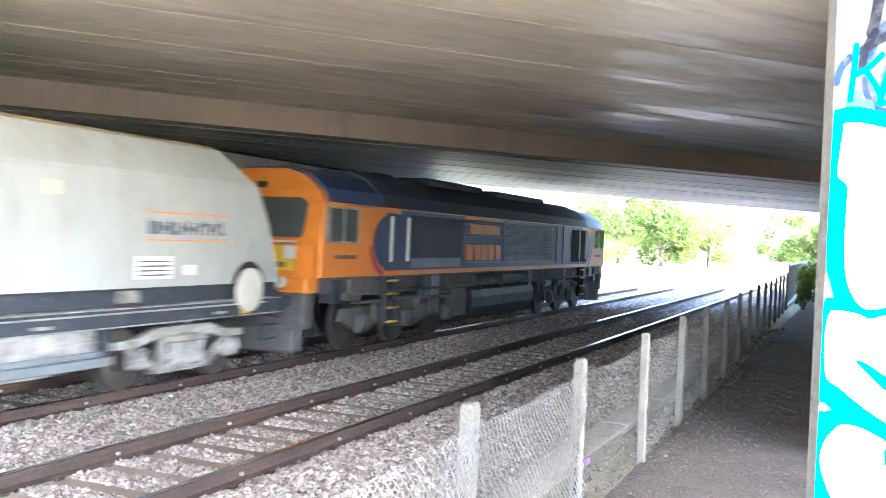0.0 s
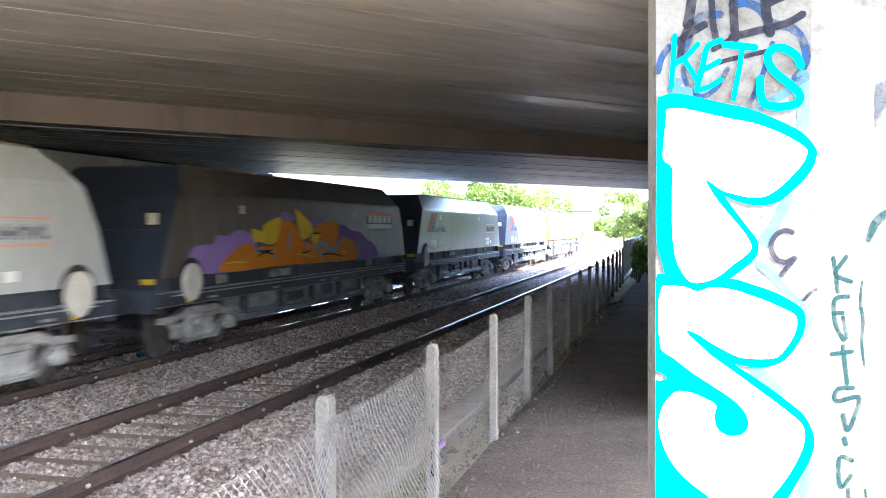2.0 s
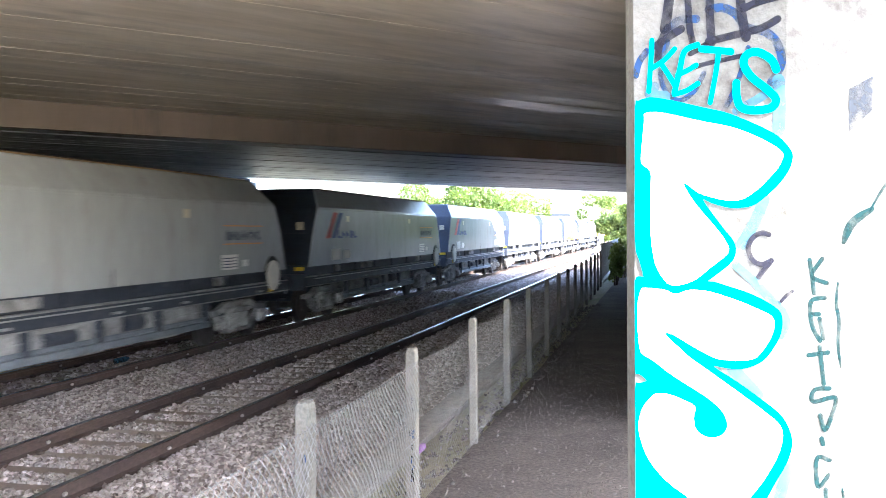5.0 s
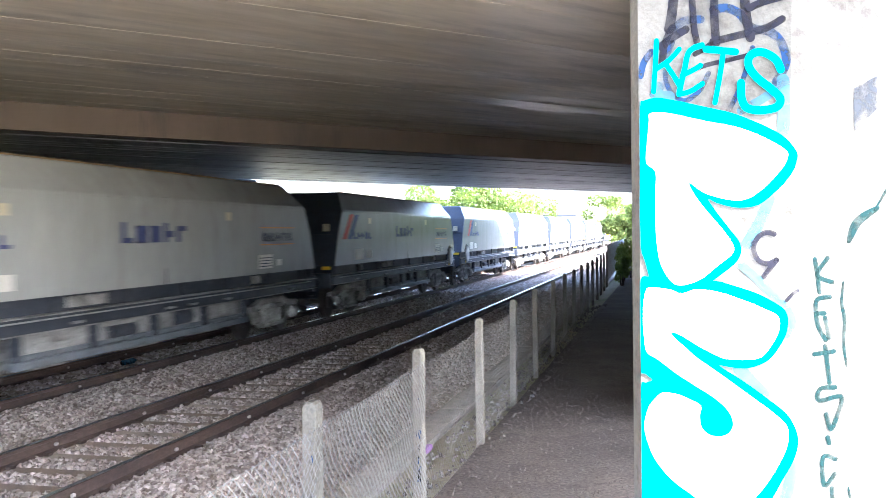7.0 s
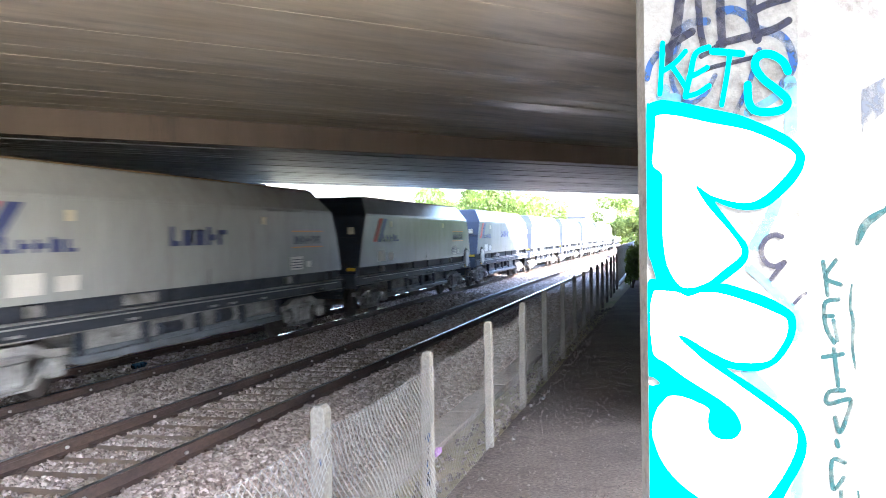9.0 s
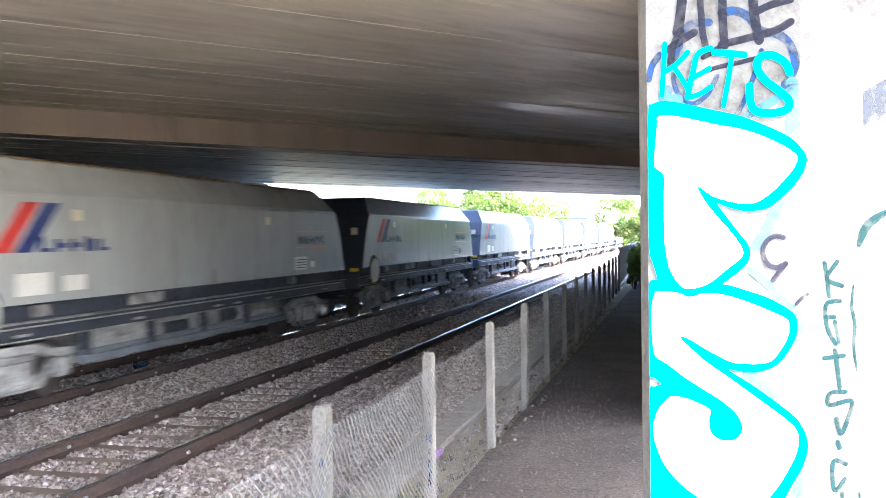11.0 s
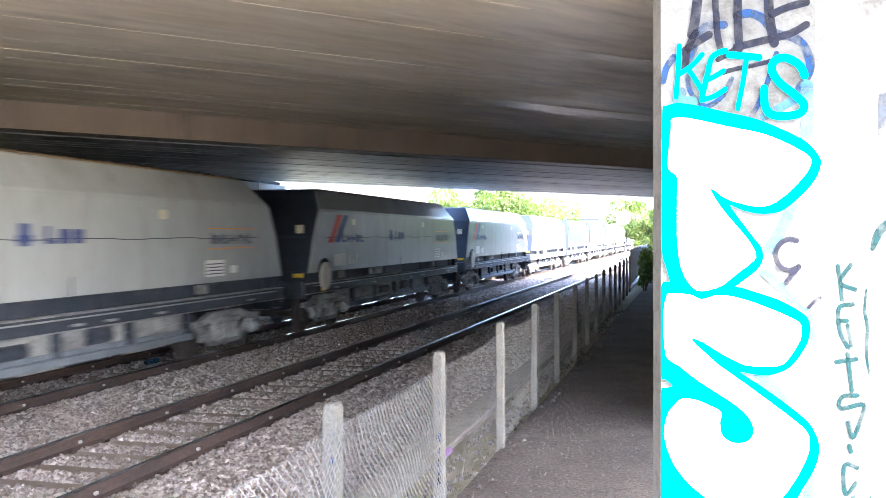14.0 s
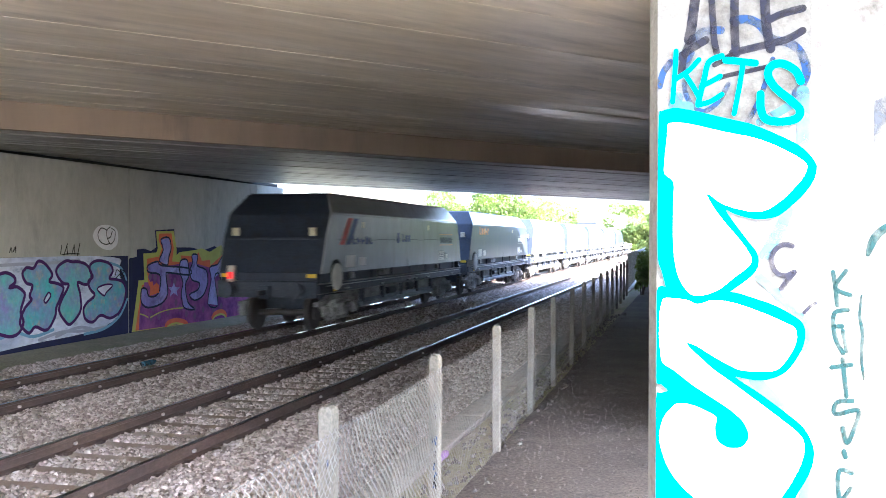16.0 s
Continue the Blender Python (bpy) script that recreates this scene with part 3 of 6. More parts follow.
lower_inner = smooth_line([(1139, 503), (1175, 506), (1193, 513), (1206, 511), (1223, 506), (1261, 510), (1311, 526), (1345, 540), (1365, 550), (1370, 562), (1367, 581), (1355, 603), (1338, 623), (1315, 628), (1290, 628), (1270, 626), (1245, 615), (1222, 603), (1195, 587), (1177, 582), (1185, 593), (1205, 610), (1222, 625), (1255, 647), (1290, 671), (1339, 705), (1371, 729), (1382, 743), (1384, 761), (1378, 785), (1363, 815), (1343, 846), (1319, 874), (1289, 902)]
                          + [(1258, 904), (1220, 873), (1177, 843), (1147, 809), (1132, 775), (1127, 750), (1130, 730), (1137, 712), (1148, 699), (1160, 689), (1184, 690), (1209, 699), (1230, 710), (1228, 727), (1230, 746), (1239, 757), (1254, 763), (1275, 760), (1286, 747), (1286, 732), (1275, 713), (1250, 693), (1220, 675), (1184, 653), (1154, 631), (1133, 618), (1128, 594), (1126, 564), (1127, 529), (1132, 509)], 3, True)
graffiti = empty("pier_graffiti", "cyan and white bubble-letter graffiti on the pier", "graffiti")


def film(name, bm, colour, label=""):
    me = bpy.data.meshes.new(name)
    bm.to_mesh(me)
    bm.free()
    me.materials.append(PAINT[colour])
    return link_part(name, me, graffiti, label)


def strokes(name, colour, label, surface, lift, rows, taper=False):
    """Painted lines, each a part: rows of (width, points)."""
    for k, (w, pts) in enumerate(rows):
        bm = bmesh.new()
        ribbon(bm, smooth_line(pts, 6), w, surface, lift + 0.0001 * k, False, taper)
        film(name, bm, colour, label)


strokes("blue_scrawl", "blue", "faded blue spray line", face, 0.0006, (
    (12, [(1125, 129), (1132, 105), (1145, 88)]),
    (14, [(1190, 47), (1206, 36), (1235, 36)]),
    (15, [(1257, 21), (1280, 19), (1303, 30), (1324, 55), (1355, 64), (1375, 83), (1384, 113), (1376, 136), (1366, 150)]),
    (9, [(1184, 73), (1173, 102), (1171, 137), (1183, 162), (1205, 176), (1232, 159), (1248, 130)]),
    (9, [(1326, 90), (1309, 143), (1296, 173), (1282, 198)]),))
strokes("pale_blue_shade", "pale_blue", "pale blue spray shading", face, 0.0014, (
    (22, [(1378, 148), (1380, 194), (1378, 235)]),
    (15, [(1364, 165), (1338, 181), (1305, 197)]),
    (20, [(1353, 350), (1338, 387), (1314, 427)]),
    (15, [(1304, 464), (1336, 492), (1362, 520), (1382, 540), (1391, 563), (1381, 583)]),
    (20, [(1392, 806), (1386, 836), (1376, 873)]),
    (22, [(1298, 643), (1312, 658), (1340, 687)]),
    (20, [(1158, 151), (1152, 165), (1178, 168)]),))
strokes("charcoal_scrawl", "charcoal", "dark grey sprayed stroke", face, 0.0022, (
    (18, [(1191, -40), (1184, 19), (1178, 50)]),
    (13, [(1184, 48), (1170, 75), (1165, 109)]),
    (14, [(1163, 79), (1186, 64), (1208, 52)]),
    (12, [(1217, -38), (1221, 21), (1223, 51), (1228, 76)]),
    (9, [(1224, 96), (1238, 89), (1252, 80)]),
    (15, [(1259, -35), (1259, 33), (1262, 78)]),
    (17, [(1311, -31), (1314, 27), (1322, 72)]),
    (13, [(1256, 76), (1304, 67), (1348, 58), (1377, 44)]),
    (13, [(1318, 23), (1344, 13), (1377, 6)]),))
strokes("black_mark", "charcoal", "black marker line", face, 0.0032, (
    (8, [(1208, 128), (1244, 116), (1284, 109), (1316, 103)]),
    (9, [(1361, 411), (1348, 408), (1333, 416), (1325, 435), (1333, 455), (1349, 462), (1365, 455)]),
    (9, [(1365, 456), (1355, 468), (1343, 484)]),
    (6, [(1382, 525), (1391, 515), (1401, 508)]),))
for outer, inner, nm in ((upper_outer, upper_inner, "upper_letter"), (lower_outer, lower_inner, "lower_letter")):
    bm = bmesh.new()
    patch(bm, outer, on(face, 0.0039 if nm == "upper_letter" else 0.0036))
    film(nm + "_outline", bm, "cyan", "thick cyan outline")
    bm = bmesh.new()
    patch(bm, inner, on(face, 0.0044))
    film(nm + "_fill", bm, "white", "white bubble letter fill")
strokes("cyan_letter", "cyan", "cyan sprayed letter stroke of the word KETS", face, 0.005, (
    (9, [(1155, 69), (1153, 106), (1149, 158)]),
    (9, [(1196, 86), (1177, 105), (1155, 118)]),
    (9, [(1173, 113), (1185, 131), (1196, 150)]),
    (10, [(1237, 81), (1214, 91), (1205, 123), (1195, 163)]),
    (9, [(1201, 132), (1218, 125), (1234, 116)]),
    (9, [(1195, 165), (1216, 160), (1237, 148)]),
    (12, [(1244, 89), (1269, 92), (1296, 96)]),
    (9, [(1274, 96), (1269, 131), (1259, 182)]),
    (14, [(1374, 130), (1365, 112), (1343, 99), (1324, 102), (1318, 118), (1331, 140), (1358, 163), (1373, 180), (1366, 194), (1338, 198), (1315, 193), (1306, 176), (1305, 150)]),))
strokes("teal_letter", "teal", "dark teal marker stroke of the word KETS", flank, 0.001, (
    (8, [(1426, 455), (1430, 482), (1434, 512)]),
    (8, [(1448, 453), (1430, 482), (1456, 495)]),
    (8, [(1452, 520), (1430, 524), (1427, 545), (1432, 572), (1444, 594)]),
    (8, [(1428, 548), (1442, 548)]),
    (8, [(1443, 556), (1450, 590)]),
    (8, [(1424, 618), (1458, 614)]),
    (8, [(1443, 604), (1450, 668)]),
    (8, [(1460, 676), (1434, 678), (1432, 698), (1470, 692), (1464, 722), (1452, 748), (1444, 722)]),
    (8, [(1446, 762), (1449, 772)]),
    (8, [(1460, 800), (1438, 796), (1440, 845), (1458, 826)]),
    (8, [(1453, 850), (1455, 882)]),))
strokes("teal_swoop", "teal", "dark curved spray line", flank, 0.001, (
    (7, [(1475, 495), (1472, 530), (1477, 560), (1475, 600), (1480, 640)]),
    (16, [(1485, 425), (1500, 392), (1535, 368)]),
    (6, [(1530, 372), (1560, 325), (1600, 290)]),
    (5, [(1482, 850), (1488, 890)]),), True)
bm = bmesh.new()
patch(bm, [np.array(q, float) for q in ((1494, 162), (1536, 140), (1536, 198), (1494, 238))], on(flank, 0.0018))
film("grey_patch", bm, "faded_grey", "faded grey painted block")

# ---- graffiti on the west wall ----
wall_paint = empty("wall_graffiti", "colourful graffiti pieces along the abutment", "graffiti")


def on_wall(lift):
    return lambda y, z: (-14.0 + lift, y, z)


def wfilm(name, shape, colour, lift, width=0, closed=True, label=""):
    bm = bmesh.new()
    if width:
        ribbon(bm, shape, width, lambda y, z, up: (-14.0 + up, y, z), lift, closed)
    else:
        patch(bm, shape, on_wall(lift))
    me = bpy.data.meshes.new(name)
    bm.to_mesh(me)
    bm.free()
    me.materials.append(PAINT[colour])
    return link_part(name, me, wall_paint, label)


def blob(pts, y0, z0, sy, sz, steps=4):
    return smooth_line([(y0 + a * sy, z0 + b * sz) for a, b in pts], steps, True)


rect = [np.array(q, float) for q in ((9.0, -0.62), (20.95, -0.58), (20.95, 1.42), (19.0, 1.44), (16.0, 1.46), (12.5, 1.40), (9.0, 1.42))]
wfilm("backing", rect, "navy", 0.003, label="dark blue sprayed ground")
wfilm("cloud", blob([(0, 0.1), (0.12, 0.03), (0.3, 0.06), (0.5, 0.0), (0.7, 0.05), (0.9, 0.10), (0.985, 0.3), (0.98, 0.8), (0.95, 0.97), (0.6, 0.99), (0.3, 0.97), (0.02, 0.98)], 9.0, -0.55, 11.8, 2.02), "mist", 0.005, label="misty pale blue and lilac cloud")
for colour, pts in (
        ("mottle_violet", [(16.02, 1.07), (16.25, 1.12), (16.46, 1.14), (16.68, 1.05), (16.72, 0.93), (16.54, 0.82), (16.77, 0.83), (16.98, 0.72), (17.02, 0.61), (16.89, 0.29), (16.98, 0.06), (16.85, -0.15), (16.59, -0.22), (16.25, -0.14), (16.02, -0.03)]),
        ("mottle_teal", [(16.95, 1.1), (17.09, 1.23), (17.31, 1.21), (17.46, 1.36), (17.69, 1.3), (17.94, 1.06), (17.84, 0.9), (18.12, 0.84), (18.34, 0.73), (18.2, 0.47), (18.08, 0.29), (18.04, 0.1), (17.84, -0.14), (17.65, -0.18), (17.36, -0.08), (17.16, -0.2), (16.94, -0.06), (16.87, 0.09), (17.03, 0.36), (17.24, 0.52), (17.18, 0.61), (17.27, 0.83), (17.07, 0.9)]),
        ("mottle_violet", [(18.08, 1.12), (18.18, 1.25), (18.45, 1.35), (18.65, 1.32), (18.95, 1.31), (19.23, 1.22), (19.39, 1.01), (19.3, 0.81), (19.12, 0.77), (18.86, 0.83), (18.95, 0.56), (18.99, 0.23), (18.86, 0.04), (18.58, -0.13), (18.38, -0.03), (18.18, 0.22), (18.28, 0.47), (18.53, 0.78), (18.34, 0.83), (18.16, 0.97)]),
        ("mottle_teal", [(19.34, 1.22), (19.52, 1.31), (19.8, 1.32), (20.15, 1.23), (20.27, 1.05), (20.12, 0.88), (20.39, 0.84), (20.68, 0.77), (20.83, 0.57), (20.75, 0.25), (20.5, -0.02), (20.14, -0.11), (19.75, -0.01), (19.45, -0.15), (19.16, -0.06), (19.08, 0.18), (19.23, 0.34), (19.52, 0.49), (19.34, 0.65), (19.27, 0.84), (19.45, 0.94), (19.34, 1.08)])):
    sh = smooth_line(pts, 4, True)
    wfilm("letter", sh, colour, 0.007, label="teal and violet shaded letter")
    wfilm("letter_outline", sh, "purple", 0.009, 0.075, True, "dark purple outline")
for pts in ([(17.65, 0.48), (17.8, 0.65), (17.88, 0.57), (17.73, 0.43)], [(19.61, 0.64), (19.93, 0.73), (20.26, 0.7), (19.98, 0.53), (19.89, 0.46)]):
    wfilm("letter_gap", smooth_line(pts, 3, True), "mist", 0.011)
    wfilm("letter_outline", smooth_line(pts, 3, True), "purple", 0.013, 0.045, True)
for k, (y0, wd) in enumerate(((11.6, 1.5), (13.6, 1.5))):
    sh = blob([(0.05, 0.12), (0.4, 0.0), (0.9, 0.1), (1.05, 0.4), (0.8, 0.62), (0.95, 0.98), (0.4, 1.02), (0.05, 0.85), (0.3, 0.5)], y0, -0.3, wd, 1.5)
    wfilm("letter", sh, "mottle_teal" if k else "mottle_violet", 0.007, label="teal and violet shaded letter")
    wfilm("letter_outline", sh, "purple", 0.009, 0.075, True, "dark purple outline")
for k, pts in enumerate(([(16.25, -0.23), (16.76, -0.16), (17.31, -0.29), (17.98, -0.2)], [(17.49, -0.38), (18.28, -0.28), (19.12, -0.33), (20.02, -0.31)], [(19.12, -0.41), (19.91, -0.35), (20.55, -0.1), (20.9, 0.31)], [(18.07, -0.37), (18.9, -0.23), (19.56, -0.35)], [(20.17, 1.25), (20.61, 1.13), (20.86, 0.82)], [(16.29, 1.3), (16.95, 1.31), (17.88, 1.31), (18.91, 1.36)])):
    wfilm("cloud_swirl", smooth_line(pts, 5), "cloud" if k % 2 else "sky", 0.0062 + 0.0002 * k, 0.07, False, "pale swirl in the cloud")
for pts in ([(20.36, 0.91), (20.44, 1.08), (20.58, 0.99), (20.41, 0.88)], [(20.58, 0.9), (20.61, 1.07), (20.76, 1.02), (20.63, 0.97), (20.78, 0.91), (20.58, 0.87)]):
    wfilm("small_tag", smooth_line(pts, 4), "black", 0.0085, 0.025, False, "small black tag")
# white bubble
wfilm("white_bubble", smooth_line([(19.46, 1.92), (19.57, 2.1), (19.8, 2.19), (20.15, 2.19), (20.44, 2.1), (20.51, 1.9), (20.44, 1.7), (20.17, 1.58), (19.84, 1.62), (19.59, 1.75)], 4, True), "white", 0.005, label="white bubble tag")
for pts in ([(20.17, 2.15), (20.03, 2.07), (20.03, 1.9), (20.17, 1.73), (20.34, 1.83), (20.37, 2.04), (20.22, 2.12)], [(20.03, 2.07), (19.8, 2.12), (19.66, 1.97), (19.75, 1.79), (19.98, 1.72), (20.13, 1.74)], [(20.05, 1.87), (20.17, 1.9), (20.25, 2.04)]):
    wfilm("bubble_line", smooth_line(pts, 5), "charcoal", 0.007, 0.028, False)
for pts in ([(18.24, 1.51), (18.28, 1.7)], [(18.36, 1.48), (18.49, 1.74)], [(18.49, 1.5), (18.47, 1.69)], [(18.65, 1.5), (18.74, 1.71)], [(18.76, 1.51), (18.74, 1.68)], [(18.86, 1.47), (18.95, 1.74)], [(18.28, 1.49), (18.57, 1.51), (18.93, 1.5)], [(16.56, 1.57), (16.6, 1.67), (16.63, 1.57)], [(16.67, 1.58), (16.74, 1.69), (16.74, 1.57)]):
    wfilm("scribble", smooth_line(pts, 4), "charcoal", 0.006, 0.03, False, "faint black scribble")
# second piece
wfilm("backing", [np.array(q, float) for q in [(20.98, 1.35), (21.34, 1.39), (21.35, 1.58), (21.69, 1.6), (22.02, 1.53), (22.27, 1.63), (22.21, 2.09), (23.2, 2.13), (23.26, 1.62), (24.16, 1.61), (24.82, 1.51), (25.51, 1.64), (26.24, 1.46), (29.08, 1.54), (29.08, -0.69), (20.98, -0.59)]], "navy", 0.003, label="dark blue sprayed ground")
wfilm("lime_edge", [np.array(q, float) for q in [(21.64, 1.47), (22.27, 1.49), (22.35, 1.6), (22.3, 1.83), (22.27, 2.06), (23.17, 2.08), (23.32, 1.59), (23.32, 1.4), (23.47, 1.48), (24.32, 1.53), (24.72, 1.58), (25.23, 1.47), (25.94, 1.67), (26.24, 1.46), (28.22, 1.45), (28.21, -0.62), (21.1, -0.55), (21.42, 0.77), (21.69, 0.77)]], "lime", 0.005, label="lime green edging")
wfilm("coral_edge", [np.array(q, float) for q in [(21.82, 1.33), (22.41, 1.38), (22.55, 1.6), (22.38, 1.83), (22.41, 2.0), (23.05, 2.01), (23.17, 1.59), (23.08, 1.23), (23.56, 1.2), (23.56, 1.39), (24.32, 1.35), (24.55, 1.46), (24.75, 1.21), (25.23, 1.23), (25.27, 1.06), (26.13, 1.41), (28.22, 1.26), (28.21, -0.62), (21.26, -0.53), (21.58, 0.64), (21.88, 0.7), (21.82, 1.0)]], "coral", 0.007, label="coral red edging")
wfilm("plum_ground", [np.array(q, float) for q in [(21.9, 1.12), (22.93, 1.12), (24.16, 1.19), (25.23, 0.99), (26.13, 1.18), (28.21, 1.08), (28.21, -0.62), (21.42, -0.53), (21.47, 0.01), (21.69, 0.71), (21.96, 0.7)]], "plum_spots", 0.009, label="plum patterned ground")
for pts in ([(21.85, 1.15), (22.35, 1.25), (22.52, 1.13), (23.94, 1.02), (24.03, 0.82), (22.93, 0.92), (22.75, 0.86), (22.84, 0.35), (22.52, 0.1), (21.85, 0.03), (21.53, 0.2), (21.55, 0.54), (21.79, 0.52), (21.88, 0.34), (22.23, 0.32), (22.43, 0.49), (22.43, 0.88), (21.88, 0.97)],
            [(22.49, 1.84), (22.9, 1.89), (23.02, 1.62), (22.9, 1.36), (22.81, 1.13), (22.41, 1.26), (22.61, 1.56)],
            [(23.53, 1.24), (23.87, 1.26), (23.97, 1.02), (23.97, 0.77), (23.78, 0.54), (23.93, 0.04), (24.32, -0.19), (23.71, -0.1), (23.56, 0.31), (23.65, 0.62), (23.47, 0.95)],
            [(24.16, 1.39), (24.49, 1.38), (24.45, 1.08), (24.99, 0.93), (25.09, 0.56), (24.82, 0.2), (24.32, 0.07), (24.0, 0.25), (24.49, 0.37), (24.59, 0.57), (24.16, 0.67), (24.03, 0.93), (24.19, 1.17)],
            [(25.2, 1.0), (25.69, 1.08), (26.02, 1.3), (26.31, 1.0), (26.39, 0.24), (26.01, 0.31), (25.8, 0.79), (25.51, 0.68), (25.72, -0.16), (25.09, -0.08), (25.3, 0.64)]):
    wfilm("letter", [np.array(q, float) for q in pts], "fade_violet", 0.012 + 0.05 * pts[0][0] / 1000, label="blue violet block letter")
    wfilm("letter_outline", smooth_line(pts, 3, True), "navy", 0.014, 0.05)
wfilm("star", [np.array(q, float) for q in [(23.16, 0.64), (23.25, 0.51), (23.5, 0.49), (23.31, 0.4), (23.37, 0.25), (23.16, 0.35), (22.95, 0.26), (23.01, 0.42), (22.87, 0.52), (23.07, 0.52)]], "fade_violet", 0.0125, label="violet star")
wfilm("coral_letter", [np.array(q, float) for q in [(21.85, 0.7), (22.07, 0.72), (22.12, 0.6), (22.26, 0.68), (22.4, 0.6), (22.4, 0.4), (21.93, 0.34), (21.96, 0.55)]], "coral", 0.0145, label="coral letter")
for y, z in [(21.96, 0.85), (22.21, 0.81), (22.84, 0.81), (22.93, 0.66), (22.12, 0.01), (22.49, 0.06), (22.01, -0.24), (22.4, -0.24), (22.86, -0.15), (23.28, 0.07), (23.84, -0.29), (24.32, -0.15), (24.32, -0.39), (24.82, -0.23), (25.44, -0.27), (25.94, -0.21), (23.47, -0.09), (23.22, 0.67)]:
    wfilm("mauve_dot", blob([(0, 0.5), (0.5, 1), (1, 0.5), (0.5, 0)], y - 0.09, z - 0.11, 0.18, 0.22, 3), "mauve", 0.0105)
for pts in ([(21.47, -0.11), (21.68, -0.16), (21.85, -0.23)], [(21.96, -0.24), (22.49, -0.13), (23.07, -0.09), (23.65, -0.1)]):
    wfilm("lime_line", smooth_line(pts, 4), "lime", 0.016, 0.035, False, "lime line")
for pts in ([(22.75, -0.52), (22.92, -0.44), (23.28, -0.42), (23.68, -0.49), (23.87, -0.57)], [(25.37, -0.51), (25.54, -0.4), (25.87, -0.36), (26.12, -0.41), (26.23, -0.51)]):
    wfilm("orange_arc", smooth_line(pts, 4), "coral", 0.016, 0.13, False, "coral arc")
    wfilm("lime_arc", smooth_line([(a, b - 0.09) for a, b in pts], 4), "lime", 0.017, 0.06, False, "lime arc")

# ---- fence ----


def fence_x(y):
    return -1.662 - 0.0185 * (y - 3.4)


post_bm = bmesh.new()
prism(post_bm, [(-0.034, -0.3), (0.034, -0.3), (0.034, 1.08), (0.027, 1.10), (0.014, 1.11), (-0.014, 1.11), (-0.027, 1.10), (-0.034, 1.08)], "y", -0.045, 0.045)
bmesh.ops.bevel(post_bm, geom=[e for e in post_bm.edges if abs(e.verts[0].co.y - e.verts[1].co.y) < 1e-6], offset=0.008, segments=1, affect="EDGES")
post_me = bpy.data.meshes.new("post")
post_bm.to_mesh(post_me)
post_me.materials.append(M_POST)
post_bm.free()
fence = empty("chain_link_fence", "low chain-link fence on pale concrete posts along the path", "fence")
POSTS = [-0.75, 1.33, 3.4, 5.41, 7.70, 9.83, 11.97, 14.3, 16.5, 18.6, 20.8, 23.0, 25.1, 27.3, 29.5, 31.7, 33.9]
rng = random.Random(5)
for y in POSTS:
    p = link_part("post", post_me, fence)
    p.location = (fence_x(y), y, rng.uniform(-0.01, 0.01))
    p.rotation_euler = (rng.uniform(-0.008, 0.008), rng.uniform(-0.008, 0.008), rng.uniform(-0.05, 0.05))


def chain_link(y0, y1, pitch, radius, seed):
    """One bay of woven wire: each wire zigzags down and hooks into the next."""
    rr = random.Random(seed)
    V, F = [], []
    n = int((y1 - y0) / pitch)
    half = pitch * 0.52
    top = 1.03
    rows = int(1.0 / pitch)
    for i in range(n):
        yc = y0 + (i + 0.5) * (y1 - y0) / n
        k0 = len(V)
        for j in range(rows + 1):
            s = 1 if (i + j) % 2 == 0 else -1
            yy = yc + s * half + rr.uniform(-0.001, 0.001)
            sag = 0.025 * math.sin(math.pi * (yy - y0) / (y1 - y0))
            z = top - j * pitch - sag * (1 - j / rows)
            x = fence_x(yy) + 0.044 + s * 0.003 + 0.012 * math.sin(yy * 2.3 + j * 0.3)
            for a in (0.0, 2.09, 4.19):
                V.append((x + radius * math.cos(a), yy + radius * math.sin(a) * 0.7, z + radius * math.sin(a) * 0.7))
        for j in range(rows):
            a, b = k0 + 3 * j, k0 + 3 * j + 3
            for q in range(3):
                F.append((a + q, a + (q + 1) % 3, b + (q + 1) % 3, b + q))
    for z in (1.0, 0.52, 0.06):      # line wires
        k0 = len(V)
        for yy in (y0, y1):
            for a in (0.0, 2.09, 4.19):
                V.append((fence_x(yy) + 0.040 + radius * math.cos(a), yy, z + radius * math.sin(a)))
        for q in range(3):
            F.append((k0 + q, k0 + (q + 1) % 3, k0 + 3 + (q + 1) % 3, k0 + 3 + q))
    return mesh_of("wire_mesh", V, F, M_WIRE)


for k, (a, b) in enumerate(zip(POSTS, POSTS[1:])):
    link_part("wire_mesh", chain_link(a, b, 0.028 if a < 16 else 0.042, 0.0023 if a < 5 else 0.0009, k), fence, "galvanised chain-link mesh")
tag_bm = bmesh.new()
rng_t = random.Random(12)
for y in (3.4, 5.41):
    for j in range(14):
        z = rng_t.uniform(0.22, 0.86)
        a = rng_t.uniform(-0.004, 0.022)
        box(tag_bm, fence_x(y) + a - 0.004, fence_x(y) + a + rng_t.uniform(0.003, 0.008), y - 0.050, y - 0.044, z, z + rng_t.uniform(0.012, 0.06))
tagged(part("paint_smear", tag_bm, PAINT["blue"], fence, "blue paint smears on the post"), kind="stuff")

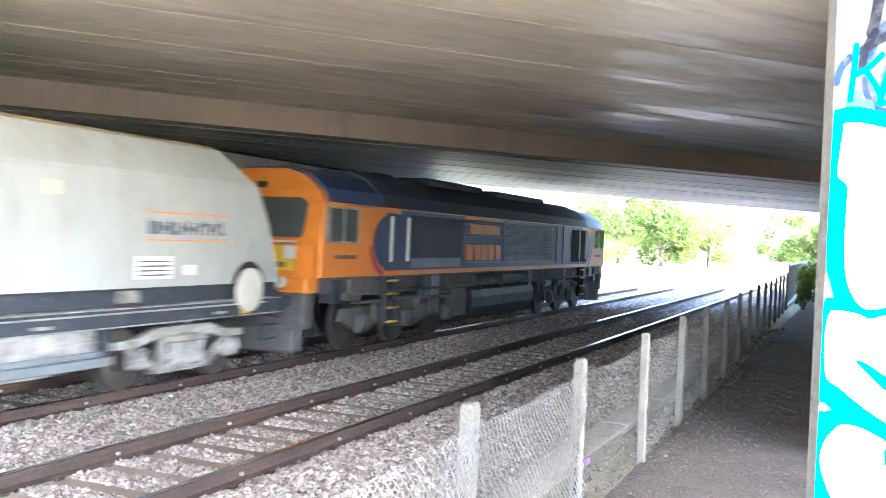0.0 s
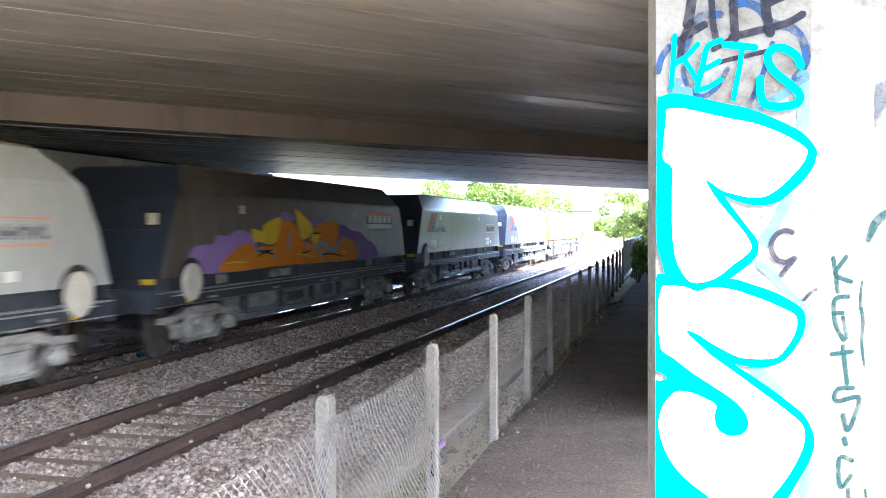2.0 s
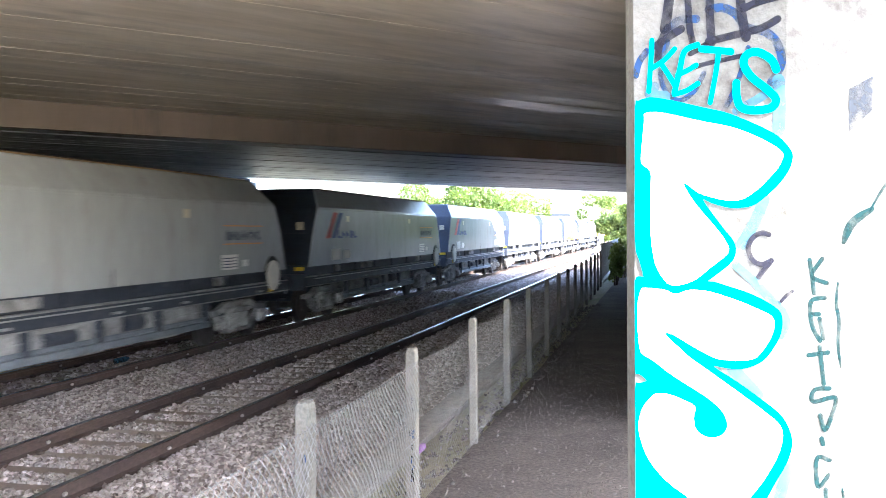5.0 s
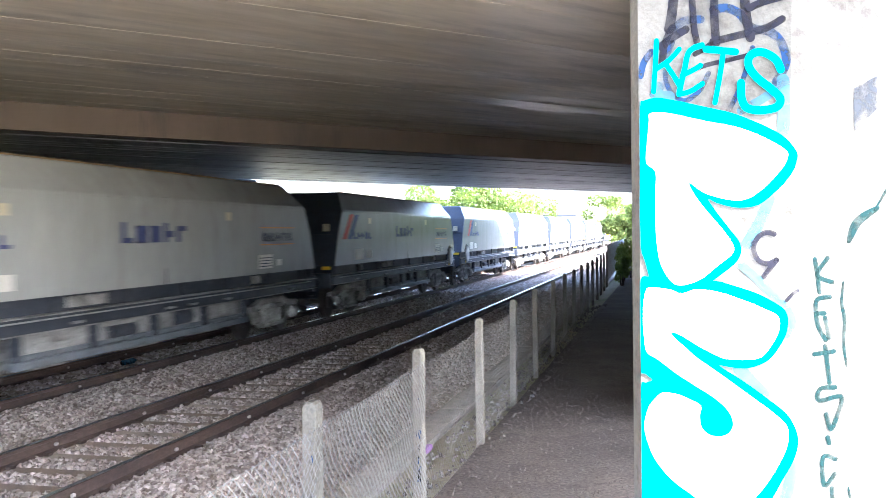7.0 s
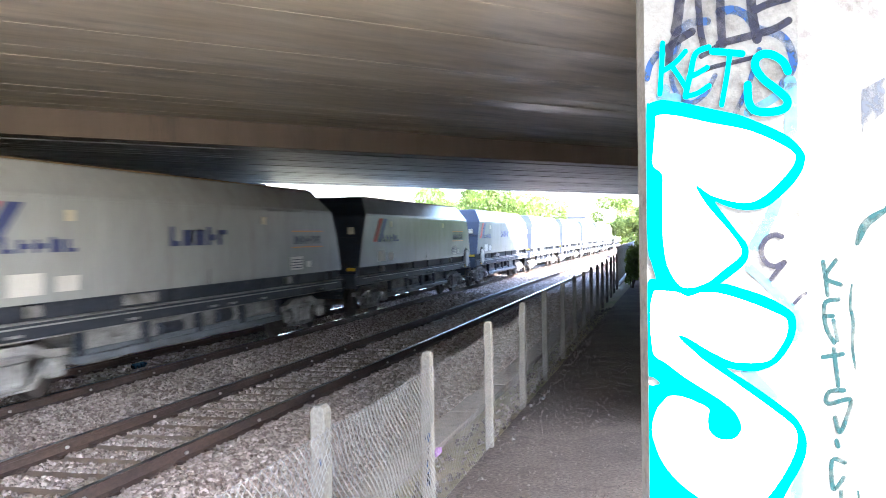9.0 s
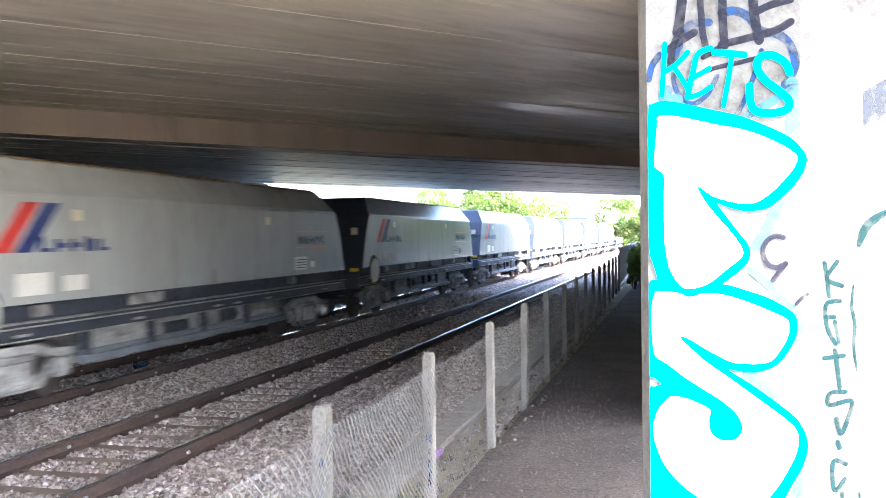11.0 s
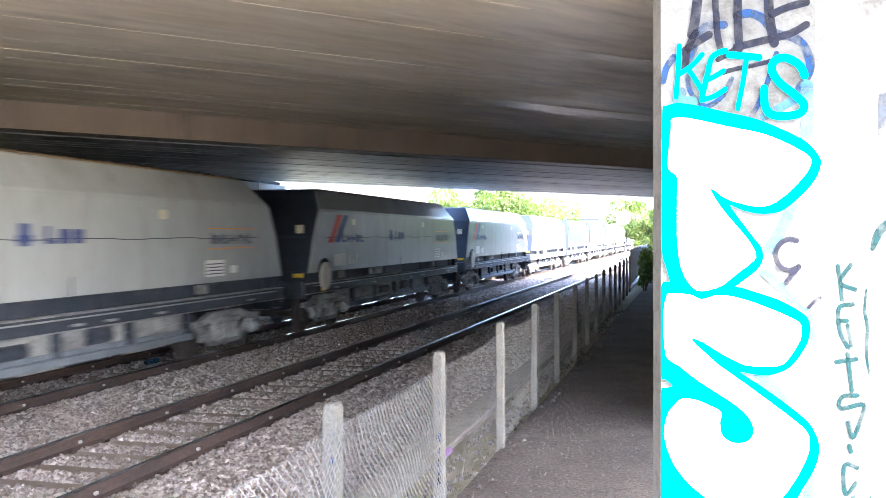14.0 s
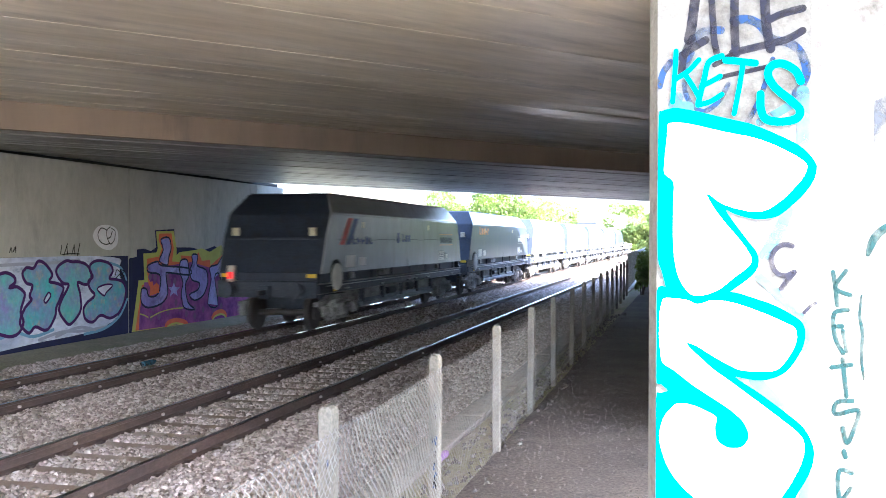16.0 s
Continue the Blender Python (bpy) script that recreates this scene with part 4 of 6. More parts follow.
palisade = empty("palisade_fence", "grey galvanised steel palisade fence beyond the bridge", "fence")
pale_bm = bmesh.new()
prism(pale_bm, [(-0.02, 0.05), (0.02, 0.05), (0.02, 1.29), (0.0, 1.36), (-0.02, 1.29)], "x", -0.006, 0.006)
pale_me = bpy.data.meshes.new("pale")
pale_bm.to_mesh(pale_me)
pale_me.materials.append(M_PALISADE)
pale_bm.free()
for k in range(110):
    p = link_part("pale", pale_me, palisade)
    y = 34.3 + 0.24 * k
    p.location = (fence_x(y), y, 0)
for z in (0.30, 1.08):
    rail = part("fence_rail", boxes((-0.045, -0.008, 0, 26.4, z, z + 0.04)), M_PALISADE, palisade)
    rail.location, rail.rotation_euler = (fence_x(34.1), 34.1, 0), (0, 0, math.atan(0.0185))

trough = empty("cable_trough", "concrete cable trough with lids beside the fence", "cable trough")
lid_bm = boxes((-0.15, 0.15, 0.006, 0.994, 0.0, 0.05), bevel=0.008)
lid_me = bpy.data.meshes.new("lid")
lid_bm.to_mesh(lid_me)
lid_me.materials.append(M_TROUGH)
lid_bm.free()
for k in range(0, 45):
    l = link_part("lid", lid_me, trough)
    l.location = (-2.50 + rng.uniform(-0.012, 0.012), k + 1.0, -0.20 + rng.uniform(-0.006, 0.006))
    l.rotation_euler = (rng.uniform(-0.01, 0.01), rng.uniform(-0.015, 0.015), rng.uniform(-0.012, 0.012))
part("trough_body", boxes((-2.64, -2.36, 1.0, 46.0, -0.7, -0.2)), M_TROUGH, trough)

# litter
tagged(part("bottle", cyl(cyl(bmesh.new(), (0, 0, 0), 0.032, 0.2, "y"), (0, 0.13, 0), 0.014, 0.08, "y"), PAINT["mauve"], None), "crushed pink plastic bottle lying by the fence", "bottle").location = (-2.2, 7.55, -0.06)
tagged(part("bottle", cyl(cyl(bmesh.new(), (0, 0, 0), 0.05, 0.36, "y"), (0, 0.22, 0), 0.02, 0.1, "y"), PAINT["pale_blue"], None), "pale blue plastic bottle between the rails", "bottle").location = (-10.0, 15.4, -0.49)

# ---- hopper wagons ----
W_LEN, PITCH = 14.25, 15.72


def loft(bm, levels):
    """Rings of four corners, level by level: (z, half width, y front, y rear)."""
    rings = [[bm.verts.new((sx * hw, y, z)) for sx, y in ((1, yf), (-1, yf), (-1, yr), (1, yr))] for z, hw, yf, yr in levels]
    for a, b in zip(rings, rings[1:]):
        for i in range(4):
            bm.faces.new((a[i], a[(i + 1) % 4], b[(i + 1) % 4], b[i]))
    bm.faces.new(rings[0][::-1])
    bm.faces.new(rings[-1])
    return bm


R0 = -W_LEN
LEVELS = [(1.43, 1.355, 0.0, R0), (2.30, 1.365, -0.32, R0 + 0.30), (2.86, 1.365, -0.64, R0 + 0.60), (2.93, 1.345, -0.72, R0 + 0.66), (3.38, 1.09, -1.28, R0 + 1.10), (3.42, 1.02, -1.42, R0 + 1.20)]


def side_x(z):
    return float(np.interp(z, [l[0] for l in LEVELS], [l[1] for l in LEVELS]))


def plate(y0, y1, z0, z1, slant=0.0, lift=0.006):
    """A thin panel on the wagon's near side."""
    bm = bmesh.new()
    vs = []
    for dx in (lift, lift - 0.01):
        for y, z in ((y0, z0), (y1, z0), (y1 + slant, z1), (y0 + slant, z1)):
            vs.append(bm.verts.new((side_x(z) + dx, y, z)))
    for f in ((0, 1, 2, 3), (7, 6, 5, 4), (0, 4, 5, 1), (1, 5, 6, 2), (2, 6, 7, 3), (3, 7, 4, 0)):
        bm.faces.new([vs[i] for i in f])
    return bm


def merged(bms):
    out = bmesh.new()
    for b in bms:
        me = bpy.data.meshes.new("tmp")
        b.to_mesh(me)
        b.free()
        out.from_mesh(me)
        bpy.data.meshes.remove(me)
    return out


def word_bars(y0, y1, z0, z1, n, seed):
    """Unlettered strokes standing for a word."""
    rr = random.Random(seed)
    out, w = [], (y1 - y0) / n
    for k in range(n):
        a = y0 + k * w
        out.append(plate(a + w * 0.08, a + w * 0.36, z0, z1 if k % 3 else z0 + (z1 - z0) * 1.2))
        out.append(plate(a + w * 0.36, a + w * 0.82, z0 if rr.random() < 0.5 else z1 - 0.3 * (z1 - z0), (z0 + 0.3 * (z1 - z0)) if rr.random() < 0.5 else z1))
    return merged(out)


def ring_band(z, depth, thick):
    hw = side_x(z)
    yf = float(np.interp(z, [l[0] for l in LEVELS], [l[2] for l in LEVELS]))
    yr = float(np.interp(z, [l[0] for l in LEVELS], [l[3] for l in LEVELS]))
    return boxes((hw - 0.01, hw + thick, yr + 0.02, yf - 0.02, z - depth / 2, z + depth / 2), (-hw - thick, -hw + 0.01, yr + 0.02, yf - 0.02, z - depth / 2, z + depth / 2))


def each(name, rows, material, parent, label="", bevel=0.0):
    """One part for every box, on shared meshes where sizes repeat."""
    made = {}
    for x0, x1, y0, y1, z0, z1 in rows:
        size = (round(abs(x1 - x0), 3), round(y1 - y0, 3), round(z1 - z0, 3))
        if size not in made:
            ob = part(name, boxes((-size[0] / 2, size[0] / 2, -size[1] / 2, size[1] / 2, -size[2] / 2, size[2] / 2), bevel=bevel), material, parent, label)
            made[size] = ob.data
        else:
            ob = link_part(name, made[size], parent, label)
        ob.location = ((x0 + x1) / 2, (y0 + y1) / 2, (z0 + z1) / 2)


def bogie_parts(parent, yc, frame_mat):
    """A two-axle bogie about yc: cast side frames, springs, axle boxes, wheels."""
    for sx in (-1, 1):
        bm = bmesh.new()
        x0, x1 = sx * 0.93, sx * 1.06
        for out in ([(-1.42, 0.60), (-1.40, 0.70), (-0.95, 0.72), (-0.55, 0.84), (0.55, 0.84), (0.95, 0.72), (1.40, 0.70), (1.42, 0.60), (0.95, 0.60), (0.55, 0.70), (-0.55, 0.70), (-0.95, 0.60)],
                    [(-0.60, 0.20), (0.60, 0.20), (0.60, 0.29), (-0.60, 0.29)], [(-0.60, 0.20), (-0.55, 0.29), (-1.0, 0.60), (-1.14, 0.60)], [(0.60, 0.20), (0.55, 0.29), (1.0, 0.60), (1.14, 0.60)],
                    [(-0.46, 0.29), (-0.38, 0.29), (-0.38, 0.70), (-0.46, 0.70)], [(0.38, 0.29), (0.46, 0.29), (0.46, 0.70), (0.38, 0.70)]):
            prism(bm, [(yc + a, b) for a, b in out], "x", x0, x1)
        part("side_frame", bm, frame_mat, parent)
        for a in (-1.02, 1.02):
            bm = boxes((sx * 1.05, sx * 1.17, yc + a - 0.16, yc + a + 0.16, 0.32, 0.60), bevel=0.03)
            cyl(bm, (sx * 1.18, yc + a, 0.45), 0.10, 0.05)
            part("axle_box", bm, frame_mat, parent)
        bm = bmesh.new()
        for a in (-0.26, -0.09, 0.09, 0.26):
            cyl(bm, (sx * 1.08, yc + a, 0.46), 0.065, 0.30, "z", 10)
        box(bm, sx * 1.02, sx * 1.15, yc - 0.42, yc + 0.42, 0.62, 0.72, 0.02)
        box(bm, sx * 1.02, sx * 1.13, yc - 0.40, yc + 0.40, 0.24, 0.31, 0.02)
        part("spring_nest", bm, frame_mat, parent)
    part("bolster", boxes((-0.95, 0.95, yc - 0.22, yc + 0.22, 0.45, 0.85), bevel=0.02), M_FRAME, parent)
    for a in (-1.02, 1.02):
        for sx in (-1, 1):
            bm = bmesh.new()
            cyl(bm, (sx * 0.755, yc + a, 0.42), 0.42, 0.13, seg=28)
            cyl(bm, (sx * 0.70, yc + a, 0.42), 0.45, 0.03, seg=28)
            cyl(bm, (sx * 0.83, yc + a, 0.42), 0.16, 0.06, seg=16)
            part("wheel", bm, M_WHEEL, parent)
        part("axle", cyl(bmesh.new(), (0, yc + a, 0.42), 0.08, 1.5, seg=10), M_WHEEL, parent)


def make_wagon(paint, label, look_kind, disc_front):
    w = empty("hopper_wagon", label, "railway wagon", "wagons of the train")
    body = part("body", loft(bmesh.new(), LEVELS), paint, w)
    part("top_rim", merged([ring_band(3.41, 0.035, 0.015)]), M_FRAME if look_kind in ("navy", "navy_gold") else M_RIM, body, "stained rim of the hopper")
    part("crease_rail", ring_band(2.895, 0.022, 0.006), paint, body)
    part("side_seam", merged([plate(-7.14, -7.11, 1.44, 2.94, 0, 0.006)]), M_FRAME, body, "thin weld seam")
    # dark sloping end, built as a shallow tray
    bm = bmesh.new()
    for z0, z1 in zip(range(0, 5), range(1, 6)):
        a, b = LEVELS[z0], LEVELS[z1]
        vs = [bm.verts.new((-a[1] * 0.985, a[3] - 0.012, a[0])), bm.verts.new((a[1] * 0.985, a[3] - 0.012, a[0])), bm.verts.new((b[1] * 0.985, b[3] - 0.012, b[0])), bm.verts.new((-b[1] * 0.985, b[3] - 0.012, b[0]))]
        bm.faces.new(vs)
    bmesh.ops.remove_doubles(bm, verts=bm.verts[:], dist=0.001)
    bmesh.ops.solidify(bm, geom=bm.faces[:], thickness=0.01)
    part("end_sheet", bm, M_END, w, "black sloping end sheet")
    bm = bmesh.new()
    for z0, z1 in zip(range(0, 5), range(1, 6)):
        a, b = LEVELS[z0], LEVELS[z1]
        vs = [bm.verts.new((-a[1] * 0.985, a[2] + 0.012, a[0])), bm.verts.new((a[1] * 0.985, a[2] + 0.012, a[0])), bm.verts.new((b[1] * 0.985, b[2] + 0.012, b[0])), bm.verts.new((-b[1] * 0.985, b[2] + 0.012, b[0]))]
        bm.faces.new(vs)
    bmesh.ops.remove_doubles(bm, verts=bm.verts[:], dist=0.001)
    bmesh.ops.solidify(bm, geom=bm.faces[:], thickness=0.01)
    part("end_sheet", bm, M_END, w, "black sloping end sheet")
    # lower end skirt, rail, headstock
    for ye, s in ((0.0, 1), (R0, -1)):
        part("headstock", boxes((-1.3, 1.3, ye + s * 0.02, ye + s * 0.20, 0.85, 1.25), bevel=0.02), M_FRAME, w)
        part("end_skirt", boxes((-1.28, 1.28, ye - s * 0.06, ye + s * 0.05, 1.22, 1.46), bevel=0.015), M_END, w)
        for sx in (-1, 1):
            bm = bmesh.new()
            cyl(bm, (sx * 0.87, ye + s * 0.36, 1.05), 0.09, 0.36, "y", 14)
            cyl(bm, (sx * 0.87, ye + s * 0.54, 1.05), 0.20, 0.05, "y", 18)
            cyl(bm, (sx * 0.87, ye + s * 0.22, 1.05), 0.14, 0.08, "y", 14)
            part("buffer", bm, M_FRAME, w)
        bm = boxes((-0.06, 0.06, ye + s * 0.15, ye + s * 0.75, 0.92, 1.04), (-0.13, 0.13, ye + s * 0.15, ye + s * 0.3, 0.82, 1.14), bevel=0.015)
        part("coupling", bm, M_FRAME, w)
    part("end_rail", boxes((-1.2, 1.2, R0 + 0.235, R0 + 0.262, 2.24, 2.27)), M_FRAME, w, "grab rail across the end")
    for sx in (-1, 1):
        part("marker_plate", boxes((sx * 1.02 - 0.09, sx * 1.02 + 0.09, R0 + 0.24, R0 + 0.31, 2.34, 2.54), bevel=0.01), M_MARK, w, "faded yellow marker plate")
        part("reflector", boxes((sx * 1.12 - 0.12, sx * 1.12 + 0.12, R0 - 0.075, R0 - 0.05, 1.33, 1.42)), M_YELLOW, w, "amber reflector")
    # underframe
    for sx in (-1, 1):
        part("solebar", boxes((sx * 1.14, sx * 1.33, R0 - 0.1, 0.1, 0.94, 1.17), bevel=0.02), M_FRAME, w)
        part("inner_sheet", boxes((sx * 1.10, sx * 1.14, R0 + 0.1, -0.1, 1.16, 1.44)), M_FRAME, w)
        # pale edges here and the thin pipe below imitate highlights on the sole bar
        part("solebar_flange", boxes((sx * 1.14, sx * 1.355, R0 - 0.1, 0.1, 0.936, 0.952), (sx * 1.14, sx * 1.345, R0 - 0.1, 0.1, 1.165, 1.181)), M_BOGIE, w, "sole bar edge, dusty and pale to give its highlight")
        each("body_bracket", [(sx * 1.14, sx * 1.17, -0.54 - k * 1.89, -0.46 - k * 1.89, 1.17, 1.45) for k in range(8)], M_FRAME, w)
        each("equipment_plate", [(sx * 1.28, sx * 1.345, a - l, a, 1.24, 1.40) for a, l in ((-3.2, 0.34), (-8.9, 0.95), (-11.9, 0.3))], M_BOGIE, w, "pale dusty plate under the body", 0.01)
        bm = bmesh.new()
        cyl(bm, (sx * 1.36, R0 / 2, 1.12), 0.012, 13.6, "y", 8)
        part("highlight_pipe", bm, M_PIPE, w, "long pale pipe standing for a highlight streak")
        each("tie_down", [(sx * 1.33, sx * 1.40, -y - 0.22, -y, 1.0, 1.035) for y in (1.4, 4.7, 6.1, 6.9, 9.6, 12.4)], M_PIPE, w, "pale tie-down bracket", 0.008)
        part("lower_girder", boxes((sx * 1.05, sx * 1.22, -10.9, -3.5, 0.44, 0.56), (sx * 1.12, sx * 1.16, -10.9, -3.5, 0.56, 0.64), bevel=0.015), M_GIRDER, w, "blue-grey lower side girder")
        part("side_pan", boxes((sx * 1.08, sx * 1.105, -10.7, -3.7, 0.57, 0.935), (sx * 1.105, sx * 1.125, -10.7, -3.7, 0.74, 0.76)), M_BOGIE, w, "dusty pale sheet below the sole bar")
        each("girder_post", [(sx * 1.08, sx * 1.20, y - 0.07, y + 0.07, 0.5, 0.96) for y in (-3.6, -5.4, -7.2, -9.0, -10.8)], M_FRAME, w)
    part("hopper_floor", boxes((-0.95, 0.95, R0 + 0.4, -0.4, 0.98, 1.44)), M_FRAME, w)
    for y in (-4.6, -7.1, -9.7):
        bm = loft(bmesh.new(), [(0.34, 0.85, y + 0.45, y - 0.45), (0.98, 1.02, y + 1.1, y - 1.1)])
        part("discharge_chute", bm, M_BOGIE, w)
    part("brake_cylinder", cyl(bmesh.new(), (1.12, -6.2, 0.78), 0.13, 0.5, "y"), M_FRAME, w)
    part("air_reservoir", cyl(bmesh.new(), (1.14, -8.2, 0.74), 0.10, 0.7, "y"), M_FRAME, w)
    bm = bmesh.new()
    for k in range(3):
        box(bm, 1.22, 1.36, -0.32, -0.02, 0.52 + 0.22 * k, 0.545 + 0.22 * k)
    box(bm, 1.24, 1.27, -0.33, -0.30, 0.5, 1.2)
    part("step", bm, M_FRAME, w)
    bogie_parts(w, -1.9, M_BOGIE)
    bogie_parts(w, R0 + 1.9, M_BOGIE)
    # parking brake disc
    dy = -0.82 if disc_front else R0 + 0.95
    bm = bmesh.new()
    cyl(bm, (1.385, dy, 1.33), 0.33, 0.04, seg=32)
    cyl(bm, (1.395, dy, 1.33), 0.30, 0.05, seg=32)
    part("brake_disc_cover", bm, M_DISC, w, "round cream disc low on the side")
    # no hollow here: a near-black plate paints the recess's shade
    bm = bmesh.new()
    prism(bm, [(dy + 0.40 * math.cos(a), 1.36 + 0.40 * math.sin(a)) for a in np.arange(0.05, math.pi, 0.25)], "x", 1.33, 1.372)
    part("disc_recess_shade", bm, M_DARK, w, "near-black plate painted as the shaded recess over the disc")
    part("amber_tag", boxes((1.335, 1.35, dy - 0.12, dy + 0.06, 0.97, 1.15)), M_YELLOW, w, "amber patch below the disc")
    # markings
    part("corner_plate", plate(-4.82, -4.62, 2.56, 2.72), M_MARK, w, "small faded yellow plate")
    part("corner_plate", plate(-11.38, -11.18, 2.56, 2.72), M_MARK, w, "small faded yellow plate")
    if look_kind != "brown":
        part("data_panel", merged([plate(-3.3, -2.6, 1.54, 1.84), plate(-2.35, -2.1, 1.58, 1.72)]), M_WHITE, w, "white data panel")
        part("data_panel", merged([plate(-12.6, -11.9, 1.54, 1.84), plate(-11.6, -11.1, 1.56, 1.78)]), M_WHITE, w, "white data panel")
        part("data_text", merged([plate(-3.25, -2.65, 1.58 + 0.06 * k, 1.60 + 0.06 * k, 0, 0.009) for k in range(4)]), M_LGREY, w)
    ink, rule = (M_WHITE, M_WHITE) if look_kind in ("navy", "navy_gold") else (M_LGREY, M_ORANGE)
    if look_kind != "brown":
        part("operator_mark", word_bars(-3.1, -1.45, 2.13, 2.30, 13, 3), ink, w, "dark bars of unlettered company mark")
        part("mark_rule", merged([plate(-3.2, -1.36, 2.045, 2.065), plate(-3.2, -1.36, 2.41, 2.43)]), rule, w, "thin rule above and below the mark")
    if look_kind in ("plain", "third", "fourth"):
        sh = -0.62 if look_kind == "third" else 0.0
        part("emblem_red", plate(-13.06 + sh, -12.72 + sh, 2.12, 2.80, 0.62), M_LRED, w, "slanted red emblem bar")
        part("emblem_blue", plate(-12.62 + sh, -12.28 + sh, 2.12, 2.80, 0.62), M_LBLUE, w, "slanted blue emblem bar")
        part("owner_mark", word_bars(-12.15 + sh, -10.45 + sh, 2.12, 2.30, 5, 7), M_LBLUE, w, "blue bars of unlettered owner mark")
    if look_kind == "third":
        part("lessor_mark", word_bars(-8.55, -6.35, 2.16, 2.44, 5, 9), M_LBLUE, w, "blue bars of unlettered lessor mark")
    if look_kind == "fourth":
        part("lessor_mark", merged([plate(-8.2, -8.0, 2.15, 2.45), plate(-8.25, -7.95, 2.2, 2.3, 0, 0.008), word_bars(-7.7, -6.8, 2.18, 2.38, 3, 9)]), M_LBLUE, w, "small blue unlettered lessor mark")
        part("side_crease", merged([plate(-13.2 + 0.8 * k, -12.41 + 0.8 * k, 2.235 + 0.012 * math.sin(k * 1.9), 2.249 + 0.012 * math.sin(k * 1.9), 0, 0.005) for k in range(15)]), M_FRAME, w, "thin dark crease along the side")
    if look_kind == "navy_gold":
        part("lessor_mark", word_bars(-12.4, -10.4, 2.45, 2.72, 5, 9), M_ORANGE, w, "gold bars of unlettered lessor mark")
    if look_kind == "brown":
        part("sign_red", plate(-3.70, -1.43, 2.62, 2.72, 0, 0.008), M_LRED, w, "red band of the sign")
        part("sign_blue", plate(-3.70, -1.43, 2.38, 2.619, 0, 0.008), M_LBLUE, w, "blue band of the sign")
        part("sign_white", plate(-3.70, -1.43, 2.25, 2.379, 0, 0.008), M_WHITE, w, "white band of the sign")
        for k in range(5):
            part("sign_bar", plate(-3.58 + 0.43 * k, -3.28 + 0.43 * k, 2.42, 2.62, 0.03, 0.012), M_WHITE, w, "white unlettered bar")

        def tag_film(name, pts, colour, lift, width=0):
            bm = bmesh.new()
            to3 = lambda y, z, up=lift: (side_x(z) + up, y, z)
            ln = smooth_line(pts, 4, not width)
            if width:
                ribbon(bm, ln, width, to3, lift)
            else:
                patch(bm, ln, to3)
            me = bpy.data.meshes.new(name)
            bm.to_mesh(me)
            bm.free()
            me.materials.append(PAINT[colour])
            link_part(name, me, w, colour.replace("_", " ") + " graffiti shape")
        for k, pts in enumerate(([(-13.46, 1.47), (-13.43, 1.66), (-13.23, 1.93), (-12.81, 1.98), (-12.47, 1.99), (-12.31, 2.15), (-11.9, 2.13), (-11.47, 2.24), (-11.02, 2.19), (-10.82, 2.09), (-10.62, 1.81), (-10.63, 1.45)],
                [(-5.97, 2.28), (-5.69, 2.36), (-5.39, 2.33), (-5.01, 2.22), (-4.21, 2.16), (-3.79, 1.94), (-3.07, 1.82), (-2.8, 1.46), (-4.63, 1.45), (-5.98, 1.85)],
                [(-9.47, 2.44), (-9.36, 2.62), (-8.96, 2.61), (-8.74, 2.44)],
                [(-7.88, 2.42), (-7.65, 2.53), (-7.29, 2.53), (-6.85, 2.43), (-7.35, 2.31)])):
            tag_film("graffiti_cloud", pts, "lilac", 0.004 + 0.0004 * k)
        tag_film("graffiti_base", [(-12.09, 1.45), (-11.95, 1.72), (-11.55, 1.88), (-11.1, 1.97), (-10.9, 1.96), (-10.7, 1.86), (-10.45, 1.9), (-9.93, 1.89), (-9.65, 1.98), (-9.5, 2.36), (-9.21, 2.44), (-8.86, 2.41), (-8.55, 2.23), (-8.34, 2.01), (-7.65, 1.94), (-7.47, 2.23), (-7.35, 2.37), (-6.97, 2.41), (-6.65, 2.37), (-6.25, 2.48), (-5.97, 2.38), (-5.9, 2.1), (-6.05, 1.85), (-5.81, 1.96), (-5.54, 2.06), (-5.17, 1.99), (-4.62, 1.85), (-4.5, 1.45), (-8.98, 1.47)], "flame", 0.008)
        for pts in ([(-10.86, 2.26), (-10.41, 2.21), (-10.28, 2.35), (-9.5, 2.51), (-9.51, 2.23), (-9.74, 1.96), (-10.11, 1.94), (-10.54, 2.0), (-10.74, 1.98)], [(-8.67, 2.68), (-8.33, 2.61), (-7.63, 2.31), (-7.71, 2.14), (-8.17, 2.01), (-8.39, 2.09), (-8.55, 2.39)], [(-7.71, 2.12), (-7.23, 2.12), (-7.35, 1.94), (-7.71, 1.97)]):
            tag_film("graffiti_shine", pts, "sun_yellow", 0.011)
        for k, (wd, pts) in enumerate(((0.1, [(-7.54, 1.71), (-7.35, 1.87), (-7.04, 1.92), (-6.66, 1.79), (-6.15, 1.76), (-5.81, 1.96)]), (0.09, [(-7.11, 1.58), (-6.97, 1.72)]), (0.16, [(-4.5, 1.78), (-4.37, 1.47)]), (0.09, [(-8.99, 2.15), (-9.05, 1.8)]), (0.08, [(-9.93, 1.79), (-9.79, 1.64)]), (0.08, [(-7.98, 1.89), (-7.98, 1.75)]), (0.09, [(-10.74, 1.95), (-10.62, 1.81), (-10.37, 1.81)]))):
            tag_film("graffiti_blue_line", pts, "sky", 0.014 + 0.0005 * k, wd)
